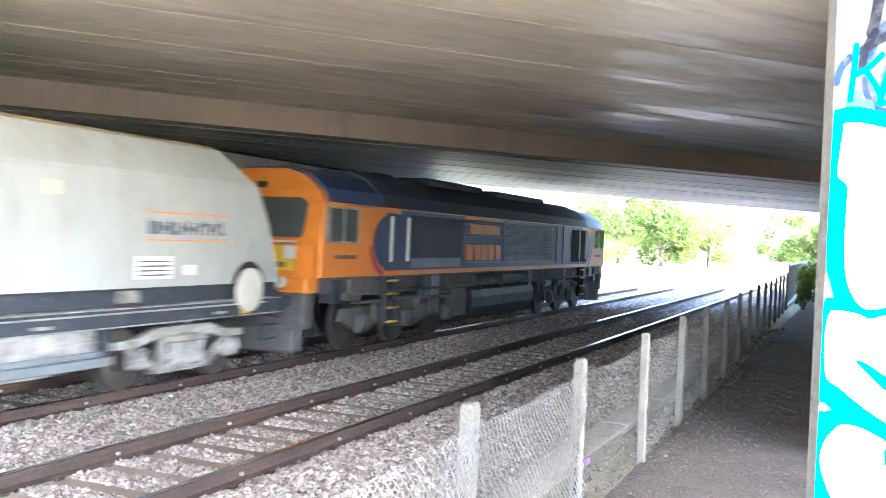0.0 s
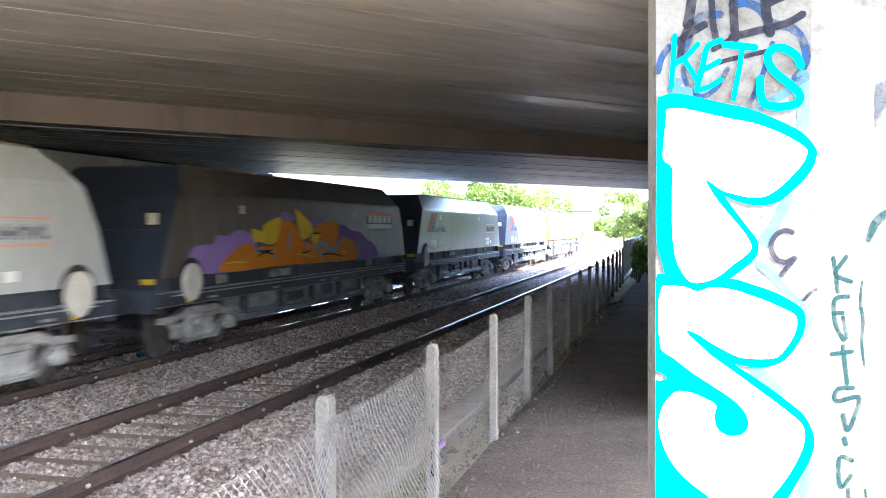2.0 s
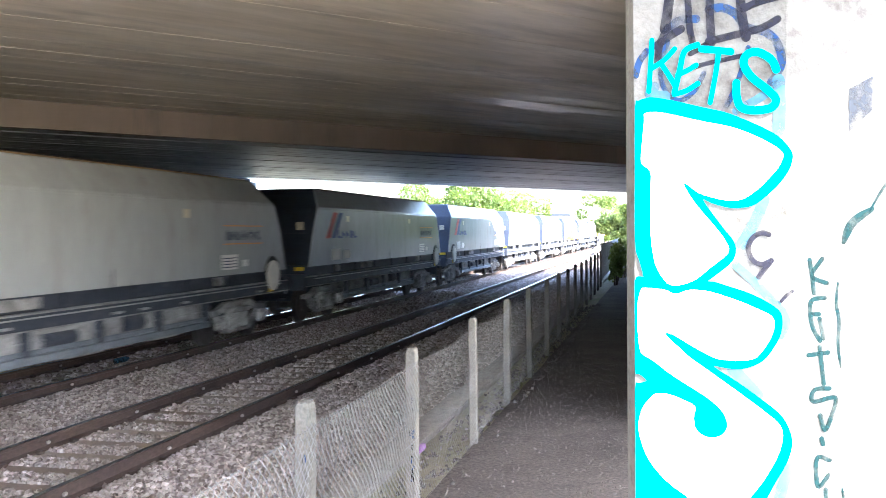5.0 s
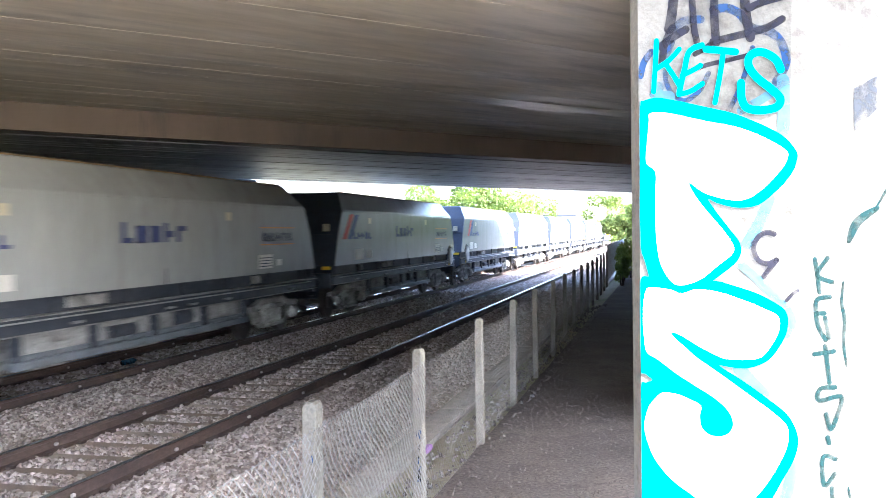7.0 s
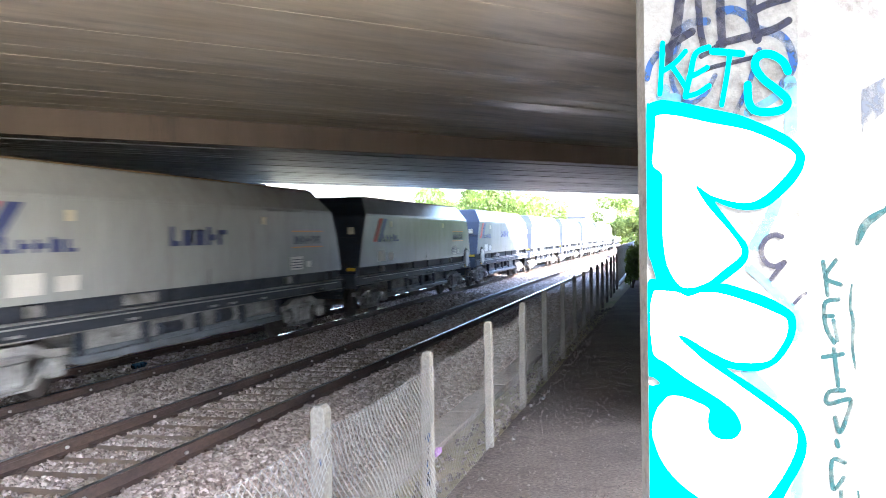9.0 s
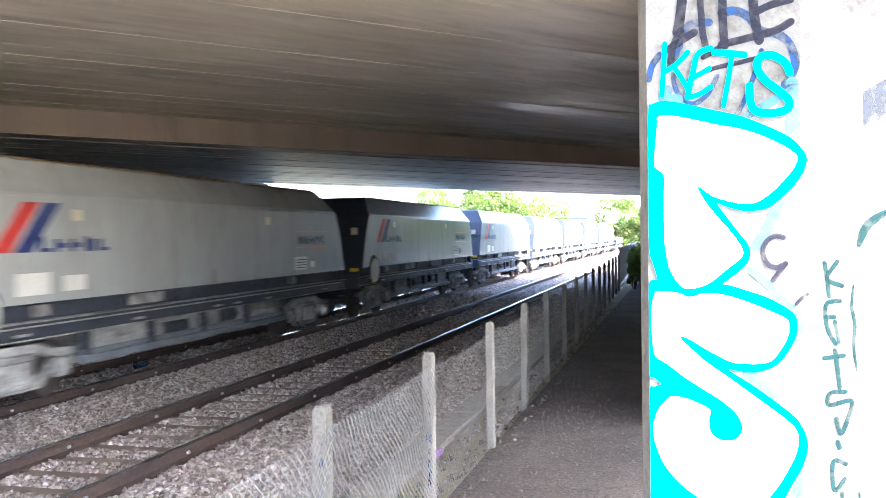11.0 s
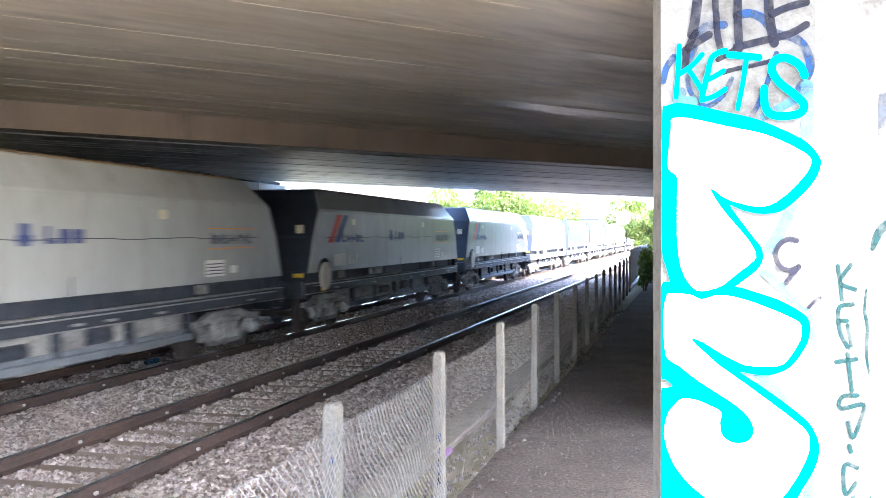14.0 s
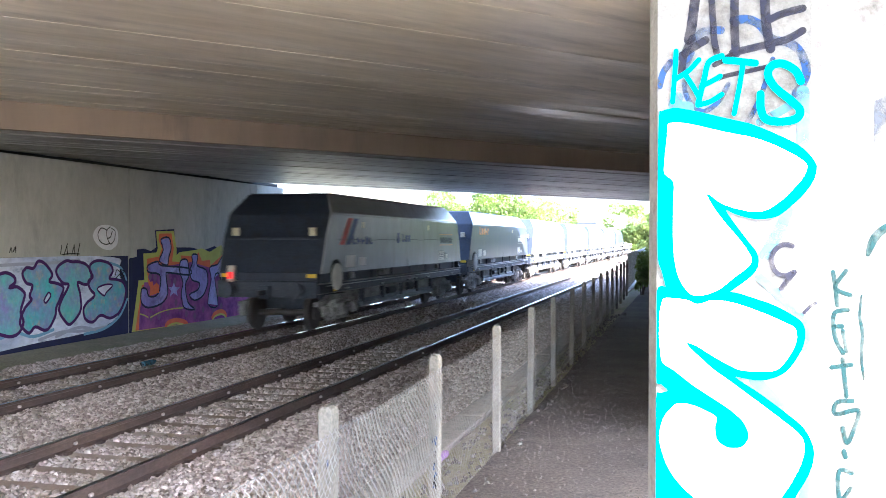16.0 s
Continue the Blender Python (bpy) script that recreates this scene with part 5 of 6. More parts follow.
        for k, pts in enumerate(([(-10.62, 1.7), (-10.28, 1.77), (-9.82, 1.72)], [(-8.28, 1.7), (-8.0, 1.73), (-7.83, 1.73)], [(-7.05, 1.64), (-6.39, 1.64), (-5.7, 1.56)], [(-7.65, 2.14), (-7.23, 2.16)], [(-10.7, 1.95), (-10.58, 1.81), (-9.93, 1.8)])):
            tag_film("graffiti_black_line", pts, "black", 0.019 + 0.0005 * k, 0.035)
        for k, pts in enumerate(([(-8.56, 1.7), (-7.66, 1.61)], [(-11.98, 1.61), (-11.56, 1.62), (-11.18, 1.6)], [(-5.77, 1.69), (-5.33, 1.64)])):
            tag_film("graffiti_pale_line", pts, "sun_yellow", 0.022 + 0.0005 * k, 0.03)
    for o in w.children_recursive:
        if o.name.split(".")[0] in ("operator_mark", "owner_mark", "lessor_mark", "data_text", "sign_bars", "mark_rule", "data_panel", "step", "side_crease"):
            tagged(o, kind="stuff")
    return w


for m in (M_GREY, M_NAVY, M_BROWNW):
    m.node_tree.nodes["Principled BSDF"].inputs["Coat Weight"].default_value = 0.12
    m.node_tree.nodes["Principled BSDF"].inputs["Coat Roughness"].default_value = 0.18
GREYLAB = "dusty pale grey bogie hopper wagon with blue and red emblem"
proto = {}
for key, (paint, lab, kind_, front) in dict(
        a=(M_GREY, GREYLAB, "plain", True), b=(M_GREY, GREYLAB, "plain", False),
        c=(M_GREY, "dusty pale grey hopper wagon with a blue lessor mark", "third", True), d=(M_GREY, "dusty pale grey hopper wagon with a blue lessor mark", "third", False),
        e=(M_GREY, "dusty pale grey hopper wagon with a small round lessor mark", "fourth", False),
        n=(M_NAVY, "grimy navy blue hopper wagon with white mark", "navy", True), g=(M_NAVY, "grimy navy blue hopper wagon with gold mark", "navy_gold", False),
        r=(M_BROWNW, "grimy brown hopper wagon with orange and lilac graffiti", "brown", False)).items():
    proto[key] = make_wagon(paint, lab, kind_, front)
ORDER = "abraabaabcddadabbnabeege"
wagons, used = [], set()
for key in ORDER:
    if key in used:
        wagons.append(copy_thing(proto[key], Matrix.Identity(4)))
    else:
        wagons.append(proto[key])
        used.add(key)
tail = part("tail_lamp", boxes((-1.0, -0.82, R0 - 0.24, R0 - 0.1, 1.22, 1.62), bevel=0.02), M_DISC, wagons[-1], "cream tail lamp on the last wagon")
part("lamp_lens", boxes((-0.98, -0.84, R0 - 0.25, R0 - 0.235, 1.30, 1.46), bevel=0.004), M_LAMPRED, tail, "lit red lens")

# ---- locomotive ----
LOCO_LEN = 20.6


def make_loco():
    L = empty("diesel_locomotive", "navy blue and orange diesel freight locomotive", "locomotive")
    HW = 1.32
    prof = [(-HW, 1.45), (HW, 1.45), (HW, 2.78), (1.22, 3.02), (0.86, 3.32), (0.45, 3.46), (-0.45, 3.46), (-0.86, 3.32), (-1.22, 3.02), (-HW, 2.78)]
    body = part("body", prism(bmesh.new(), prof, "y", 2.7, 17.9), M_LOCO, L)
    roof = [(1.325, 2.79), (1.235, 3.04), (0.87, 3.35), (0.46, 3.50), (-0.46, 3.50), (-0.87, 3.35), (-1.235, 3.04), (-1.325, 2.79), (-1.2, 2.9), (0, 3.3), (1.2, 2.9)]
    part("roof", prism(bmesh.new(), roof, "y", 2.6, 17.9), M_ROOF, L, "sooty dark roof")
    bm = boxes((-0.7, 0.7, 6.0, 9.5, 3.40, 3.60), (-0.8, 0.8, 10.2, 14.5, 3.36, 3.56), (-0.3, 0.3, 4.2, 5.0, 3.45, 3.58), bevel=0.05)
    part("roof_hatch", bm, M_ROOF, L)
    part("waist_line", boxes((HW - 0.01, HW + 0.012, 0.1, 17.9, 2.76, 2.785)), M_ORANGE, L, "thin orange line along the cantrail")
    part("sill_stripe", boxes((HW - 0.01, HW + 0.014, 2.3, LOCO_LEN - 0.5, 1.44, 1.54), (-HW - 0.014, -HW + 0.01, 2.3, LOCO_LEN - 0.5, 1.44, 1.54)), M_ORANGE, L, "orange sill stripe")
    for ye, s in ((0.0, 1), (LOCO_LEN, -1)):
        y = lambda d: ye + s * d
        ring = [(1.27, 1.45), (1.27, 2.0), (1.27, 2.76), (1.19, 2.98), (0.84, 3.25), (0.44, 3.36), (-0.44, 3.36), (-0.84, 3.25), (-1.19, 2.98), (-1.27, 2.76), (-1.27, 2.0), (-1.27, 1.45)]
        bm = bmesh.new()
        nose = [bm.verts.new((a, y(max(0.0, 0.337 * (b - 2.0)) + 0.10 * (abs(a) > 1.2)), b)) for a, b in ring]
        back = [bm.verts.new((a, y(2.72), b)) for a, b in ring]
        for q in range(len(ring)):
            p = (q + 1) % len(ring)
            bm.faces.new((nose[q], nose[p], back[p], back[q]))
        for q in range(5):
            bm.faces.new((nose[q], nose[q + 1], nose[10 - q], nose[11 - q]))
        bm.faces.new(back)
        box(bm, -1.22, 1.22, y(0.0), y(0.4), 1.18, 1.45, 0.03)
        cab = part("cab", bm, M_ORANGE, L, "orange driving cab")
        part("cab_roof", prism(bmesh.new(), [(a * 1.0, b + 0.006) for a, b in ((1.325, 2.775), (1.215, 3.03), (0.86, 3.29), (0.45, 3.40), (-0.45, 3.40), (-0.86, 3.29), (-1.215, 3.03), (-1.325, 2.775), (-1.1, 2.8), (0, 3.0), (1.1, 2.8))], "y", y(0.56), y(2.75)), M_LOCO, cab, "navy cab roof")
        for sx in (-1, 1):
            cs = boxes((sx * 1.26, sx * HW, y(0.28), y(2.72), 1.45, 2.76), bevel=0.015)
            part("cab_side", cs, M_ORANGE, cab)
            wn = part("side_window", boxes((sx * (HW - 0.02), sx * (HW + 0.008), y(0.55), y(1.55), 2.10, 2.68), bevel=0.004), M_GLASS, cab, "dark cab side window")
            part("window_frame", boxes((sx * HW, sx * (HW + 0.016), y(0.40), y(0.55), 2.06, 2.72), (sx * HW, sx * (HW + 0.014), y(0.55), y(1.60), 2.06, 2.10), (sx * HW, sx * (HW + 0.014), y(0.55), y(1.60), 2.68, 2.72), (sx * HW, sx * (HW + 0.014), y(1.02), y(1.06), 2.1, 2.68), (sx * HW, sx * (HW + 0.014), y(1.55), y(1.60), 2.1, 2.68)), M_BOGIE, wn, "pale window frame")
            # rounded navy door bay with handrails
            bm = bmesh.new()
            arc = [(y(3.0), 1.54), (y(3.0), 2.66)] + [(y(2.95 - 0.75 * math.sin(a)), 2.10 + 0.56 * math.cos(a)) for a in np.arange(0.1, 3.1, 0.3)]
            prism(bm, arc, "x", sx * (HW - 0.01), sx * (HW + 0.010))
            part("door_bay", bm, M_LOCO, cab, "rounded navy panel at the cab door")
            bm = bmesh.new()
            to3 = lambda a, b, up: (sx * (HW + up), a, b)
            ribbon(bm, smooth_line([(y(3.3), 2.72)] + [(y(2.95 - 0.83 * math.sin(a)), 2.10 + 0.64 * math.cos(a)) for a in np.arange(0.2, 2.2, 0.3)], 3), 0.10, to3, 0.012)
            part("orange_swoop", bm, M_ORANGE, cab, "orange curved band")
            bm = bmesh.new()
            ribbon(bm, smooth_line([(y(2.95 - 0.86 * math.sin(a)), 2.06 + 0.62 * math.cos(a)) for a in np.arange(1.7, 2.9, 0.2)], 3), 0.12, to3, 0.016)
            part("magenta_swoop", bm, M_MAGENTA, cab, "magenta curved band")
            part("handrail", boxes((sx * HW, sx * (HW + 0.05), y(2.90), y(2.98), 1.72, 2.62), (sx * HW, sx * (HW + 0.05), y(3.66), y(3.74), 1.72, 2.62), bevel=0.01), M_WHITE, cab, "white handrail")
            part("cab_mark", boxes(*[(sx * HW, sx * (HW + 0.006), y(0.75 + 0.09 * k), y(0.81 + 0.09 * k), 1.78, 1.85) for k in range(9)]), M_LGREY, cab, "small dark unlettered mark")
            for k, z in enumerate((0.50, 0.78, 1.06, 1.32)):
                part("step", boxes((sx * 1.24, sx * 1.36, y(2.92), y(3.32), z, z + 0.03)), M_YELLOW, L, "yellow-edged cab step")
            part("step_frame", boxes((sx * 1.2, sx * 1.3, y(2.86), y(2.90), 0.45, 1.45), (sx * 1.2, sx * 1.3, y(3.34), y(3.38), 0.45, 1.45)), M_FRAME, L)
        tilt = lambda z: ye + s * (0.337 * (z - 2.0))
        bm = bmesh.new()
        ws = [(-1.02, 2.14), (1.02, 2.14), (1.06, 2.22), (1.04, 2.74), (0.9, 2.84), (-0.9, 2.84), (-1.04, 2.74), (-1.06, 2.22)]
        for d in (-0.015, 0.01):
            for a, b in ws:
                bm.verts.new((a, tilt(b) + s * d, b))
        bm.verts.ensure_lookup_table()
        n = len(ws)
        bm.faces.new([bm.verts[i] for i in range(n)])
        bm.faces.new([bm.verts[n + i] for i in range(n)][::-1])
        for i in range(n):
            bm.faces.new((bm.verts[i], bm.verts[(i + 1) % n], bm.verts[n + (i + 1) % n], bm.verts[n + i]))
        part("windscreen", bm, M_GLASS, cab, "dark windscreen")
        part("yellow_panel", boxes((-1.0, 0.98, y(-0.05), y(0.0), 1.56, 1.99), bevel=0.01), M_YELLOW, cab, "yellow warning panel")
        each("number_bar", [(0.3 + 0.09 * k, 0.36 + 0.09 * k, y(-0.056), y(-0.05), 1.62, 1.71) for k in range(6)], M_LGREY, cab)
        for lx in (-0.89, 0.89):
            part("marker_lamp", boxes((lx - 0.11, lx + 0.11, y(-0.09), y(0.0), 1.76, 2.0), bevel=0.02), M_WHITE, cab, "pale marker lamp")
        part("grab_rail", cyl(bmesh.new(), (0, y(-0.05), 2.07), 0.018, 2.0, "x", 8), M_WHITE, cab, "pale grab rail below the windscreen")
        for lx in (-0.72, 0.72):
            bm = bmesh.new()
            cyl(bm, (lx, y(-0.03), 1.36), 0.10, 0.08, "y", 18)
            part("headlamp", bm, M_WHITE, cab, "pale round headlamp")
            part("lamp_box", boxes((lx - 0.36, lx - 0.14, y(-0.05), y(0.02), 1.28, 1.46), bevel=0.02), M_FRAME, cab, "dark lamp box")
        part("windscreen_pillar", boxes((-0.05, 0.05, y(0.02), y(0.30), 2.12, 2.86), bevel=0.01), M_ORANGE, cab)
        part("cow_catcher_pipe", cyl(cyl(bmesh.new(), (0.55, y(-0.12), 0.95), 0.03, 0.5, "z", 8), (-0.55, y(-0.12), 0.95), 0.03, 0.5, "z", 8), M_BOGIE2, L)
        part("roof_lamp", boxes((-0.12, 0.12, y(0.34), y(0.45), 2.98, 3.12), bevel=0.02), M_DARK, cab, "dark central lamp")
        part("valance", boxes((-1.2, 1.2, y(0.0), y(0.3), 0.55, 1.2), bevel=0.04), M_BOGIE2, L)
        part("plough", boxes((-1.1, 1.1, y(-0.15), y(0.2), 0.15, 0.6), bevel=0.05), M_BOGIE2, L)
        for sx in (-1, 1):
            bm = bmesh.new()
            cyl(bm, (sx * 0.87, y(-0.28), 1.05), 0.11, 0.5, "y", 14)
            cyl(bm, (sx * 0.87, y(-0.52), 1.05), 0.22, 0.06, "y", 20)
            part("buffer", bm, M_FRAME, L)
    # louvred grilles on both sides
    for sx in (-1, 1):
        for y0, y1, nm in ((6.75, 9.35, "orange-tinted louvre grille"), (9.55, 13.85, "pale louvre grille")):
            metal = M_LOUVRE2 if y0 > 9 else M_LOUVRE
            g = part("grille", boxes((sx * (HW - 0.01), sx * (HW + 0.008), y0, y1, 1.66, 2.72)), M_LOUVRE, L, nm)
            bm = bmesh.new()
            for k in range(17):
                z = 1.69 + 0.06 * k
                prism(bm, [(sx * HW, z), (sx * (HW + 0.04), z - 0.005), (sx * (HW + 0.04), z + 0.008), (sx * HW, z + 0.04)], "y", y0, y1)
            part("slats", bm, metal, g)
        part("plate_panel", boxes((sx * HW, sx * (HW + 0.05), 7.1, 9.1, 2.36, 2.58)), M_ORANGE, L, "faded orange name panel")
        part("grille_top", boxes((sx * HW, sx * (HW + 0.03), 6.75, 9.35, 2.70, 2.76)), M_ORANGE, L)
        each("number_bar", [(sx * HW, sx * (HW + 0.05), 6.9 + 0.48 * k, 7.25 + 0.48 * k, 1.72, 2.10) for k in range(5)], M_ORANGE, L, "orange bar")
        part("side_panel", boxes((sx * (HW - 0.01), sx * (HW + 0.014), 3.9, 6.6, 1.80, 2.68), bevel=0.004), M_ROOF, L, "dark smooth side panel")
        part("side_panel", boxes((sx * (HW - 0.01), sx * (HW + 0.014), 3.9, 6.6, 1.58, 1.78), bevel=0.004), M_LOUVRE, L)
        for yd in (14.3, 15.0):
            part("door_frame", boxes((sx * HW, sx * (HW + 0.03), yd, yd + 0.08, 1.6, 2.74)), M_LOUVRE, L)
        part("rear_window", boxes((sx * HW, sx * (HW + 0.012), 15.9, 17.0, 1.62, 2.66), (sx * HW, sx * (HW + 0.012), 17.06, 17.85, 1.62, 2.66)), M_DARK, L, "dark square panel")
        part("window_frame", boxes((sx * HW, sx * (HW + 0.016), 15.84, 15.9, 1.6, 2.7), (sx * HW, sx * (HW + 0.016), 17.0, 17.06, 1.6, 2.7)), M_WHITE, L)
    # underframe
    part("underframe", boxes((-1.2, 1.2, 0.4, LOCO_LEN - 0.4, 1.15, 1.45)), M_BOGIE2, L)
    bm = bmesh.new()
    prism(bm, [(-1.22, 0.98), (-1.26, 0.8), (-1.24, 0.55), (-1.14, 0.36), (-0.95, 0.24), (0.95, 0.24), (1.14, 0.36), (1.24, 0.55), (1.26, 0.8), (1.22, 0.98), (1.1, 1.08), (-1.1, 1.08)], "y", 7.6, 12.4)
    part("fuel_tank", bm, M_FRAME, L, "dark long fuel tank")
    part("air_tank", cyl(cyl(bmesh.new(), (1.18, 8.5, 1.25), 0.13, 1.6, "y"), (1.18, 10.6, 1.25), 0.13, 1.6, "y"), M_BOGIE2, L)
    for sx in (-1, 1):
        part("battery_box", boxes((sx * 0.95, sx * 1.27, 6.3, 7.2, 0.4, 1.1), bevel=0.03), M_BOGIE2, L)
    part("side_step", boxes((1.2, 1.3, 13.1, 13.5, 0.4, 0.43), (1.2, 1.3, 13.1, 13.5, 0.7, 0.73), (1.2, 1.3, 13.1, 13.5, 1.0, 1.03), (1.2, 1.24, 13.05, 13.1, 0.4, 1.4), (1.2, 1.24, 13.5, 13.55, 0.4, 1.4)), M_FRAME, L)
    rl = random.Random(11)
    for k in range(26):
        y0 = 0.8 + k * 0.74 + rl.uniform(-0.1, 0.1)
        hgt = rl.uniform(0.08, 0.3)
        part("underframe_fitting", boxes((1.0, rl.uniform(1.18, 1.3), y0, y0 + rl.uniform(0.15, 0.5), 1.18 - hgt, 1.40), bevel=0.02), rl.choice((M_BOGIE2, M_FRAME, M_BOGIE2, M_LOUVRE)), L)
    part("underframe_pipe", cyl(cyl(bmesh.new(), (1.25, 10.3, 1.12), 0.03, 18, "y", 8), (1.2, 4.2, 0.95), 0.03, 5, "y", 8), M_BOGIE2, L)
    for yc in (4.2, 16.4):
        for sx in (-1, 1):
            bm = bmesh.new()
            out = [(-2.7, 0.6), (-2.6, 0.82), (-1.2, 0.86), (-0.9, 1.0), (0.9, 1.0), (1.2, 0.86), (2.6, 0.82), (2.7, 0.6), (2.2, 0.42), (1.3, 0.5), (0.5, 0.36), (-0.5, 0.36), (-1.3, 0.5), (-2.2, 0.42)]
            prism(bm, [(yc + a, b) for a, b in out], "x", sx * 0.95, sx * 1.10)
            part("bogie_frame", bm, M_BOGIE2, L, "grimy bogie frame")
            for a in (-2.05, 0.0, 2.05):
                bm = boxes((sx * 1.08, sx * 1.24, yc + a - 0.2, yc + a + 0.2, 0.35, 0.72), bevel=0.04)
                cyl(bm, (sx * 1.25, yc + a, 0.53), 0.12, 0.05)
                part("axle_box", bm, M_BOGIE2, L)
            for a in (-1.5, -1.1, 1.1, 1.5):
                part("coil_spring", cyl(bmesh.new(), (sx * 1.14, yc + a, 0.72), 0.08, 0.34, "z", 10), M_BOGIE2, L)
            for a in (-0.6, 0.6):
                part("brake_cylinder", cyl(bmesh.new(), (sx * 1.16, yc + a, 0.86), 0.10, 0.4, "y", 10), M_BOGIE2, L)
        for a in (-2.05, 0.0, 2.05):
            for sx in (-1, 1):
                bm = bmesh.new()
                cyl(bm, (sx * 0.755, yc + a, 0.53), 0.53, 0.13, seg=28)
                cyl(bm, (sx * 0.70, yc + a, 0.53), 0.56, 0.03, seg=28)
                part("wheel", bm, M_WHEEL, L)
    return L


loco = make_loco()

# ---- trees and distance ----


def leaf_mesh(name, clumps, n, size, material, seed):
    """Many small bent leaves filling clumps (centre, radii)."""
    rng = np.random.default_rng(seed)
    vol = np.array([c[1][0] * c[1][1] * c[1][2] for c in clumps])
    pick = rng.choice(len(clumps), n, p=vol / vol.sum())
    d = rng.normal(size=(n, 3))
    d /= np.linalg.norm(d, axis=1)[:, None]
    r = rng.uniform(0.45, 1.08, n) ** 0.5
    cen = np.array([c[0] for c in clumps])[pick] + d * r[:, None] * np.array([c[1] for c in clumps])[pick]
    a = rng.normal(size=(n, 3))
    a /= np.linalg.norm(a, axis=1)[:, None]
    b = np.cross(a, rng.normal(size=(n, 3)))
    b /= np.linalg.norm(b, axis=1)[:, None]
    s = rng.uniform(0.6, 1.3, n)[:, None] * size
    pts = np.stack([cen - a * s, cen + b * s * 0.5, cen + a * s, cen - b * s * 0.5], 1).reshape(-1, 3)
    me = bpy.data.meshes.new(name)
    me.vertices.add(n * 4)
    me.vertices.foreach_set("co", pts.reshape(-1))
    me.loops.add(n * 4)
    me.loops.foreach_set("vertex_index", np.arange(n * 4, dtype=np.int32))
    me.polygons.add(n)
    me.polygons.foreach_set("loop_start", np.arange(0, n * 4, 4, dtype=np.int32))
    me.update(calc_edges=True)
    me.materials.append(material)
    return me


def limb(bm, a, b, r1, r2):
    a, b = Vector(a), Vector(b)
    q = (b - a).to_track_quat("Z", "Y")
    bmesh.ops.create_cone(bm, cap_ends=True, segments=8, radius1=r1, radius2=r2, depth=(b - a).length, matrix=Matrix.LocRotScale((a + b) / 2, q, None))


def tree(x, y, z, h, spread, leaves, size, material, seed, label):
    rr = random.Random(seed)
    t = empty("tree", label, "tree", "trees along the line")
    t.location = (x, y, z)
    bm = bmesh.new()
    limb(bm, (0, 0, -0.3), (0.1, 0, h * 0.5), 0.028 * h, 0.016 * h)
    clumps = []
    for k in range(18):
        a = rr.uniform(0, 6.28)
        rad = spread * rr.uniform(0.25, 0.8)
        zz = h * rr.uniform(0.12, 0.92)
        rad *= 1.15 - 0.6 * abs(zz / h - 0.55)
        p = (rad * math.cos(a), rad * math.sin(a), zz)
        limb(bm, (0.05, 0, min(zz, h * rr.uniform(0.2, 0.45)) * 0.9), p, 0.008 * h, 0.002 * h)
        s = spread * rr.uniform(0.22, 0.42)
        clumps.append((p, (s, s, s * 0.75)))
    part("trunk", bm, M_BARK, t)
    link_part("crown", leaf_mesh("crown", clumps, leaves, size, material, seed), t, "sunlit green leaves")
    return t


def shrub(x, y, z, w, h, leaves, size, material, seed, label="leafy green shrub beside the path"):
    rr = random.Random(seed)
    t = empty("shrub", label, "shrub", "shrubs")
    t.location = (x, y, z)
    bm = bmesh.new()
    clumps = []
    for k in range(7):
        p = (rr.uniform(-w, w) * 0.6, rr.uniform(-w, w) * 0.6, h * rr.uniform(0.3, 0.85))
        limb(bm, (p[0] * 0.2, p[1] * 0.2, -0.1), p, 0.02, 0.006)
        clumps.append((p, (w * 0.42, w * 0.42, h * 0.26)))
    part("stem", bm, M_BARK, t)
    link_part("leaves", leaf_mesh("leaves", clumps, leaves, size, material, seed), t)
    return t


TREELAB = "leafy green tree beyond the bridge"
# (3.6, 60) and (2.6, 68) stand out of view, added to shade the path
for k, (x, y, h, s) in enumerate(((-22.5, 96, 7.4, 4.4), (-19.0, 101, 7.2, 4.2), (-15.2, 108, 6.6, 3.6), (-26.5, 110, 6.6, 4.0), (-33, 120, 6.2, 4.0), (-40, 118, 5.4, 4.0), (-9.2, 150, 7.2, 3.6), (-6.0, 128, 5.0, 3.4), (-3.2, 110, 4.4, 3.0), (-1.2, 95, 5.2, 2.8), (1.5, 84, 6.0, 3.0), (4.5, 76, 6.5, 3.2), (3.6, 60, 6.0, 2.6), (2.6, 68, 6.2, 2.6), (5.5, 53, 6.0, 2.4), (-17.5, 92, 5.6, 3.4))):
    tree(x, y, 0.0, h, s, 5200, 0.20, M_LEAF if k % 3 else M_LEAF2, 20 + k, TREELAB)
# two rows hidden by the pier, added to shade and reflect in the wagons
for k in range(11):
    tree(11.5 + 2.0 * math.sin(k * 2.1), 44.0 + 6.5 * k, 0.3, 8.6 + 1.2 * math.sin(k * 1.3), 4.0, 4200, 0.24, M_LEAF2, 80 + k, "dense green tree out of view to the east, added to block sky light")
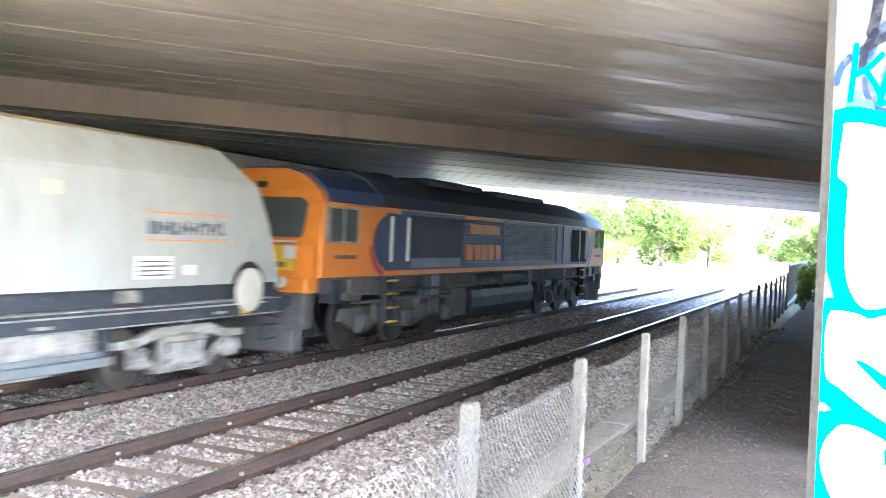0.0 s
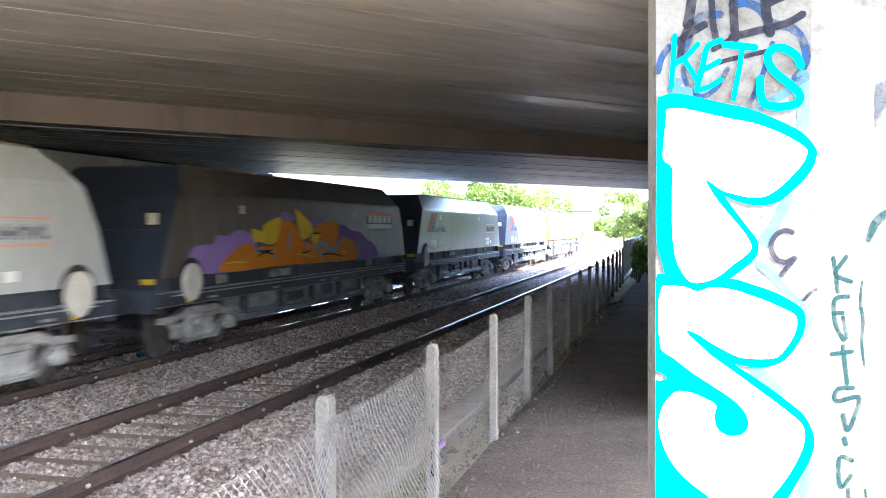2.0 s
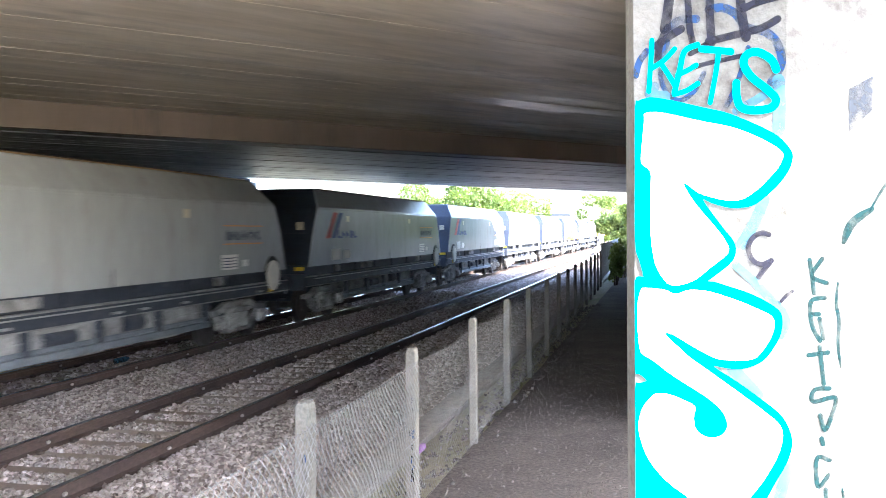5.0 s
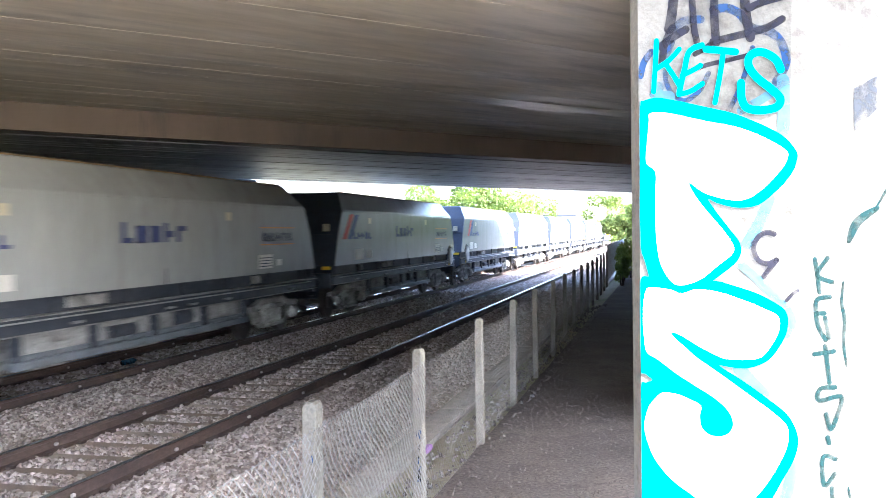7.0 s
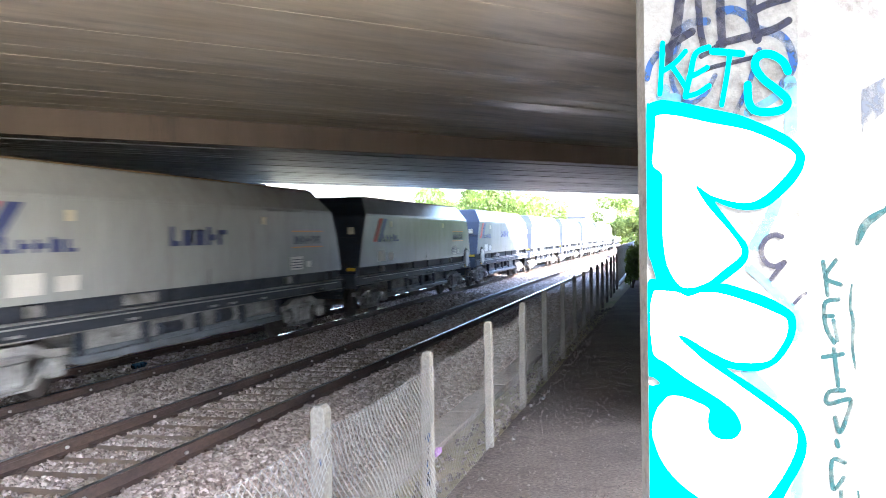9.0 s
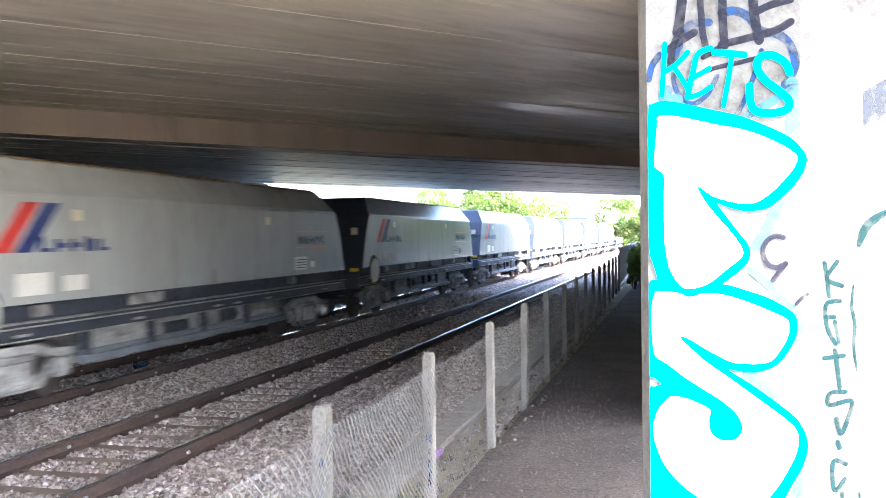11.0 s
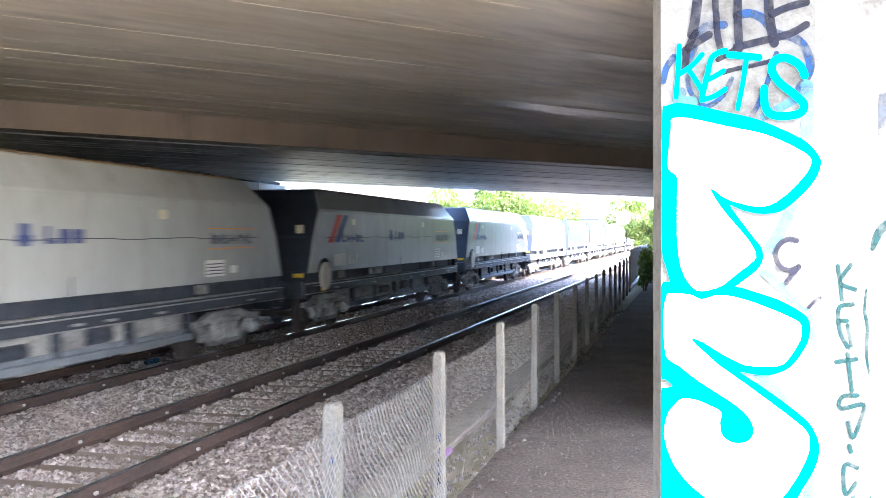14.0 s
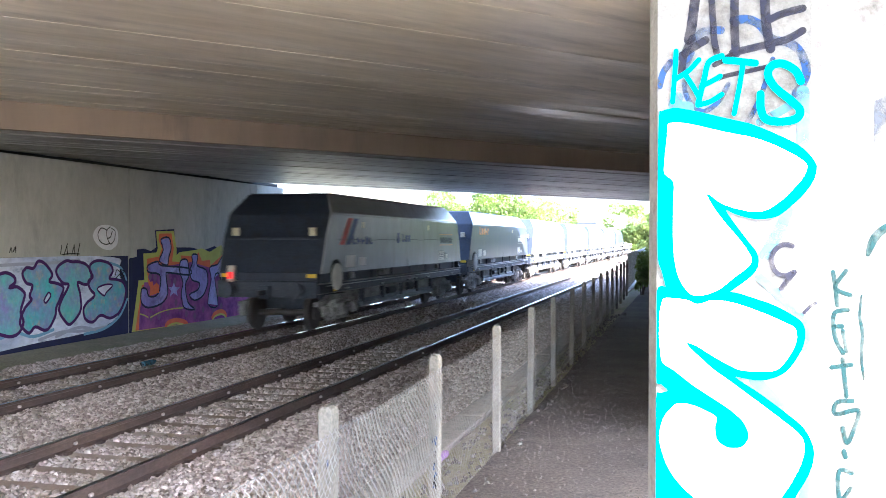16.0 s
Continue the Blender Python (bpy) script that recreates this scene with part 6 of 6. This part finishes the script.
for k in range(9):
    tree(3.6 + 1.2 * math.sin(k * 1.9), 66.0 + 8.0 * k, 0.0, 5.6 + 0.8 * math.sin(k * 2.7), 3.2, 3600, 0.2, M_LEAF2, 100 + k, "dense green tree out of view beyond the bridge, added to darken reflections")
for k, (x, y, w, h) in enumerate(((-1.62, 32.2, 0.34, 1.3), (-1.72, 35.2, 0.42, 1.4), (-1.6, 37.5, 0.6, 1.4), (-1.7, 41.0, 0.6, 1.3), (-0.7, 47.5, 0.8, 1.7), (-0.2, 51.5, 1.0, 2.3), (-0.6, 56, 1.1, 2.4), (-0.2, 62, 1.3, 2.2), (0.1, 50, 0.8, 1.5), (-0.7, 70, 1.4, 2.4), (0.8, 58, 1.4, 2.6), (-17, 70, 2.0, 2.2), (-20, 80, 2.4, 2.6), (-12.5, 120, 2.5, 1.8))):
    shrub(x, y, 0.0, w, h, 520 if y < 45 else 1500, 0.08, M_LEAF2 if k % 2 and y > 45 else M_LEAF, 60 + k)
wood = leaf_mesh("woodland", [((-140 + 13 * i, 330 + 12 * math.sin(i * 1.7), 2.0), (10, 6, 2.6 + 0.9 * math.sin(i * 2.3))) for i in range(24)], 16000, 0.75, M_LEAF2, 9)
tagged(new("woodland", wood), "distant line of green woodland", "trees", kind="stuff")
shed = empty("trackside_building", "distant flat-roofed pale building beyond the line", "building")
shed.location = (-20.0, 175, 0)
part("wall", boxes((-3.5, 3.5, -3, 3, 0, 4.6)), M_WALL, shed)
part("roof", boxes((-3.8, 3.8, -3.3, 3.3, 4.6, 4.95)), M_FRAME, shed)


# ---- what moves ----
def motions():
    # seconds and the front of the first wagon along the line
    rows = ((0, 12.35), (1.5, 47.4), (3.5, 95.1), (4, 106.68), (6.5, 166.3), (7, 178.65), (7.5, 190.6), (9, 227.0), (11.5, 286.6), (12, 299.3), (12.5, 311.8), (14.5, 360.3), (16, 396.4))
    for k, w in enumerate(wagons):
        walk(w, [(t, pose(FAR_X, y - PITCH * k, RAIL_Z)) for t, y in rows])
    walk(loco, [(t, pose(FAR_X, y + 1.07, RAIL_Z)) for t, y in rows])


motions()
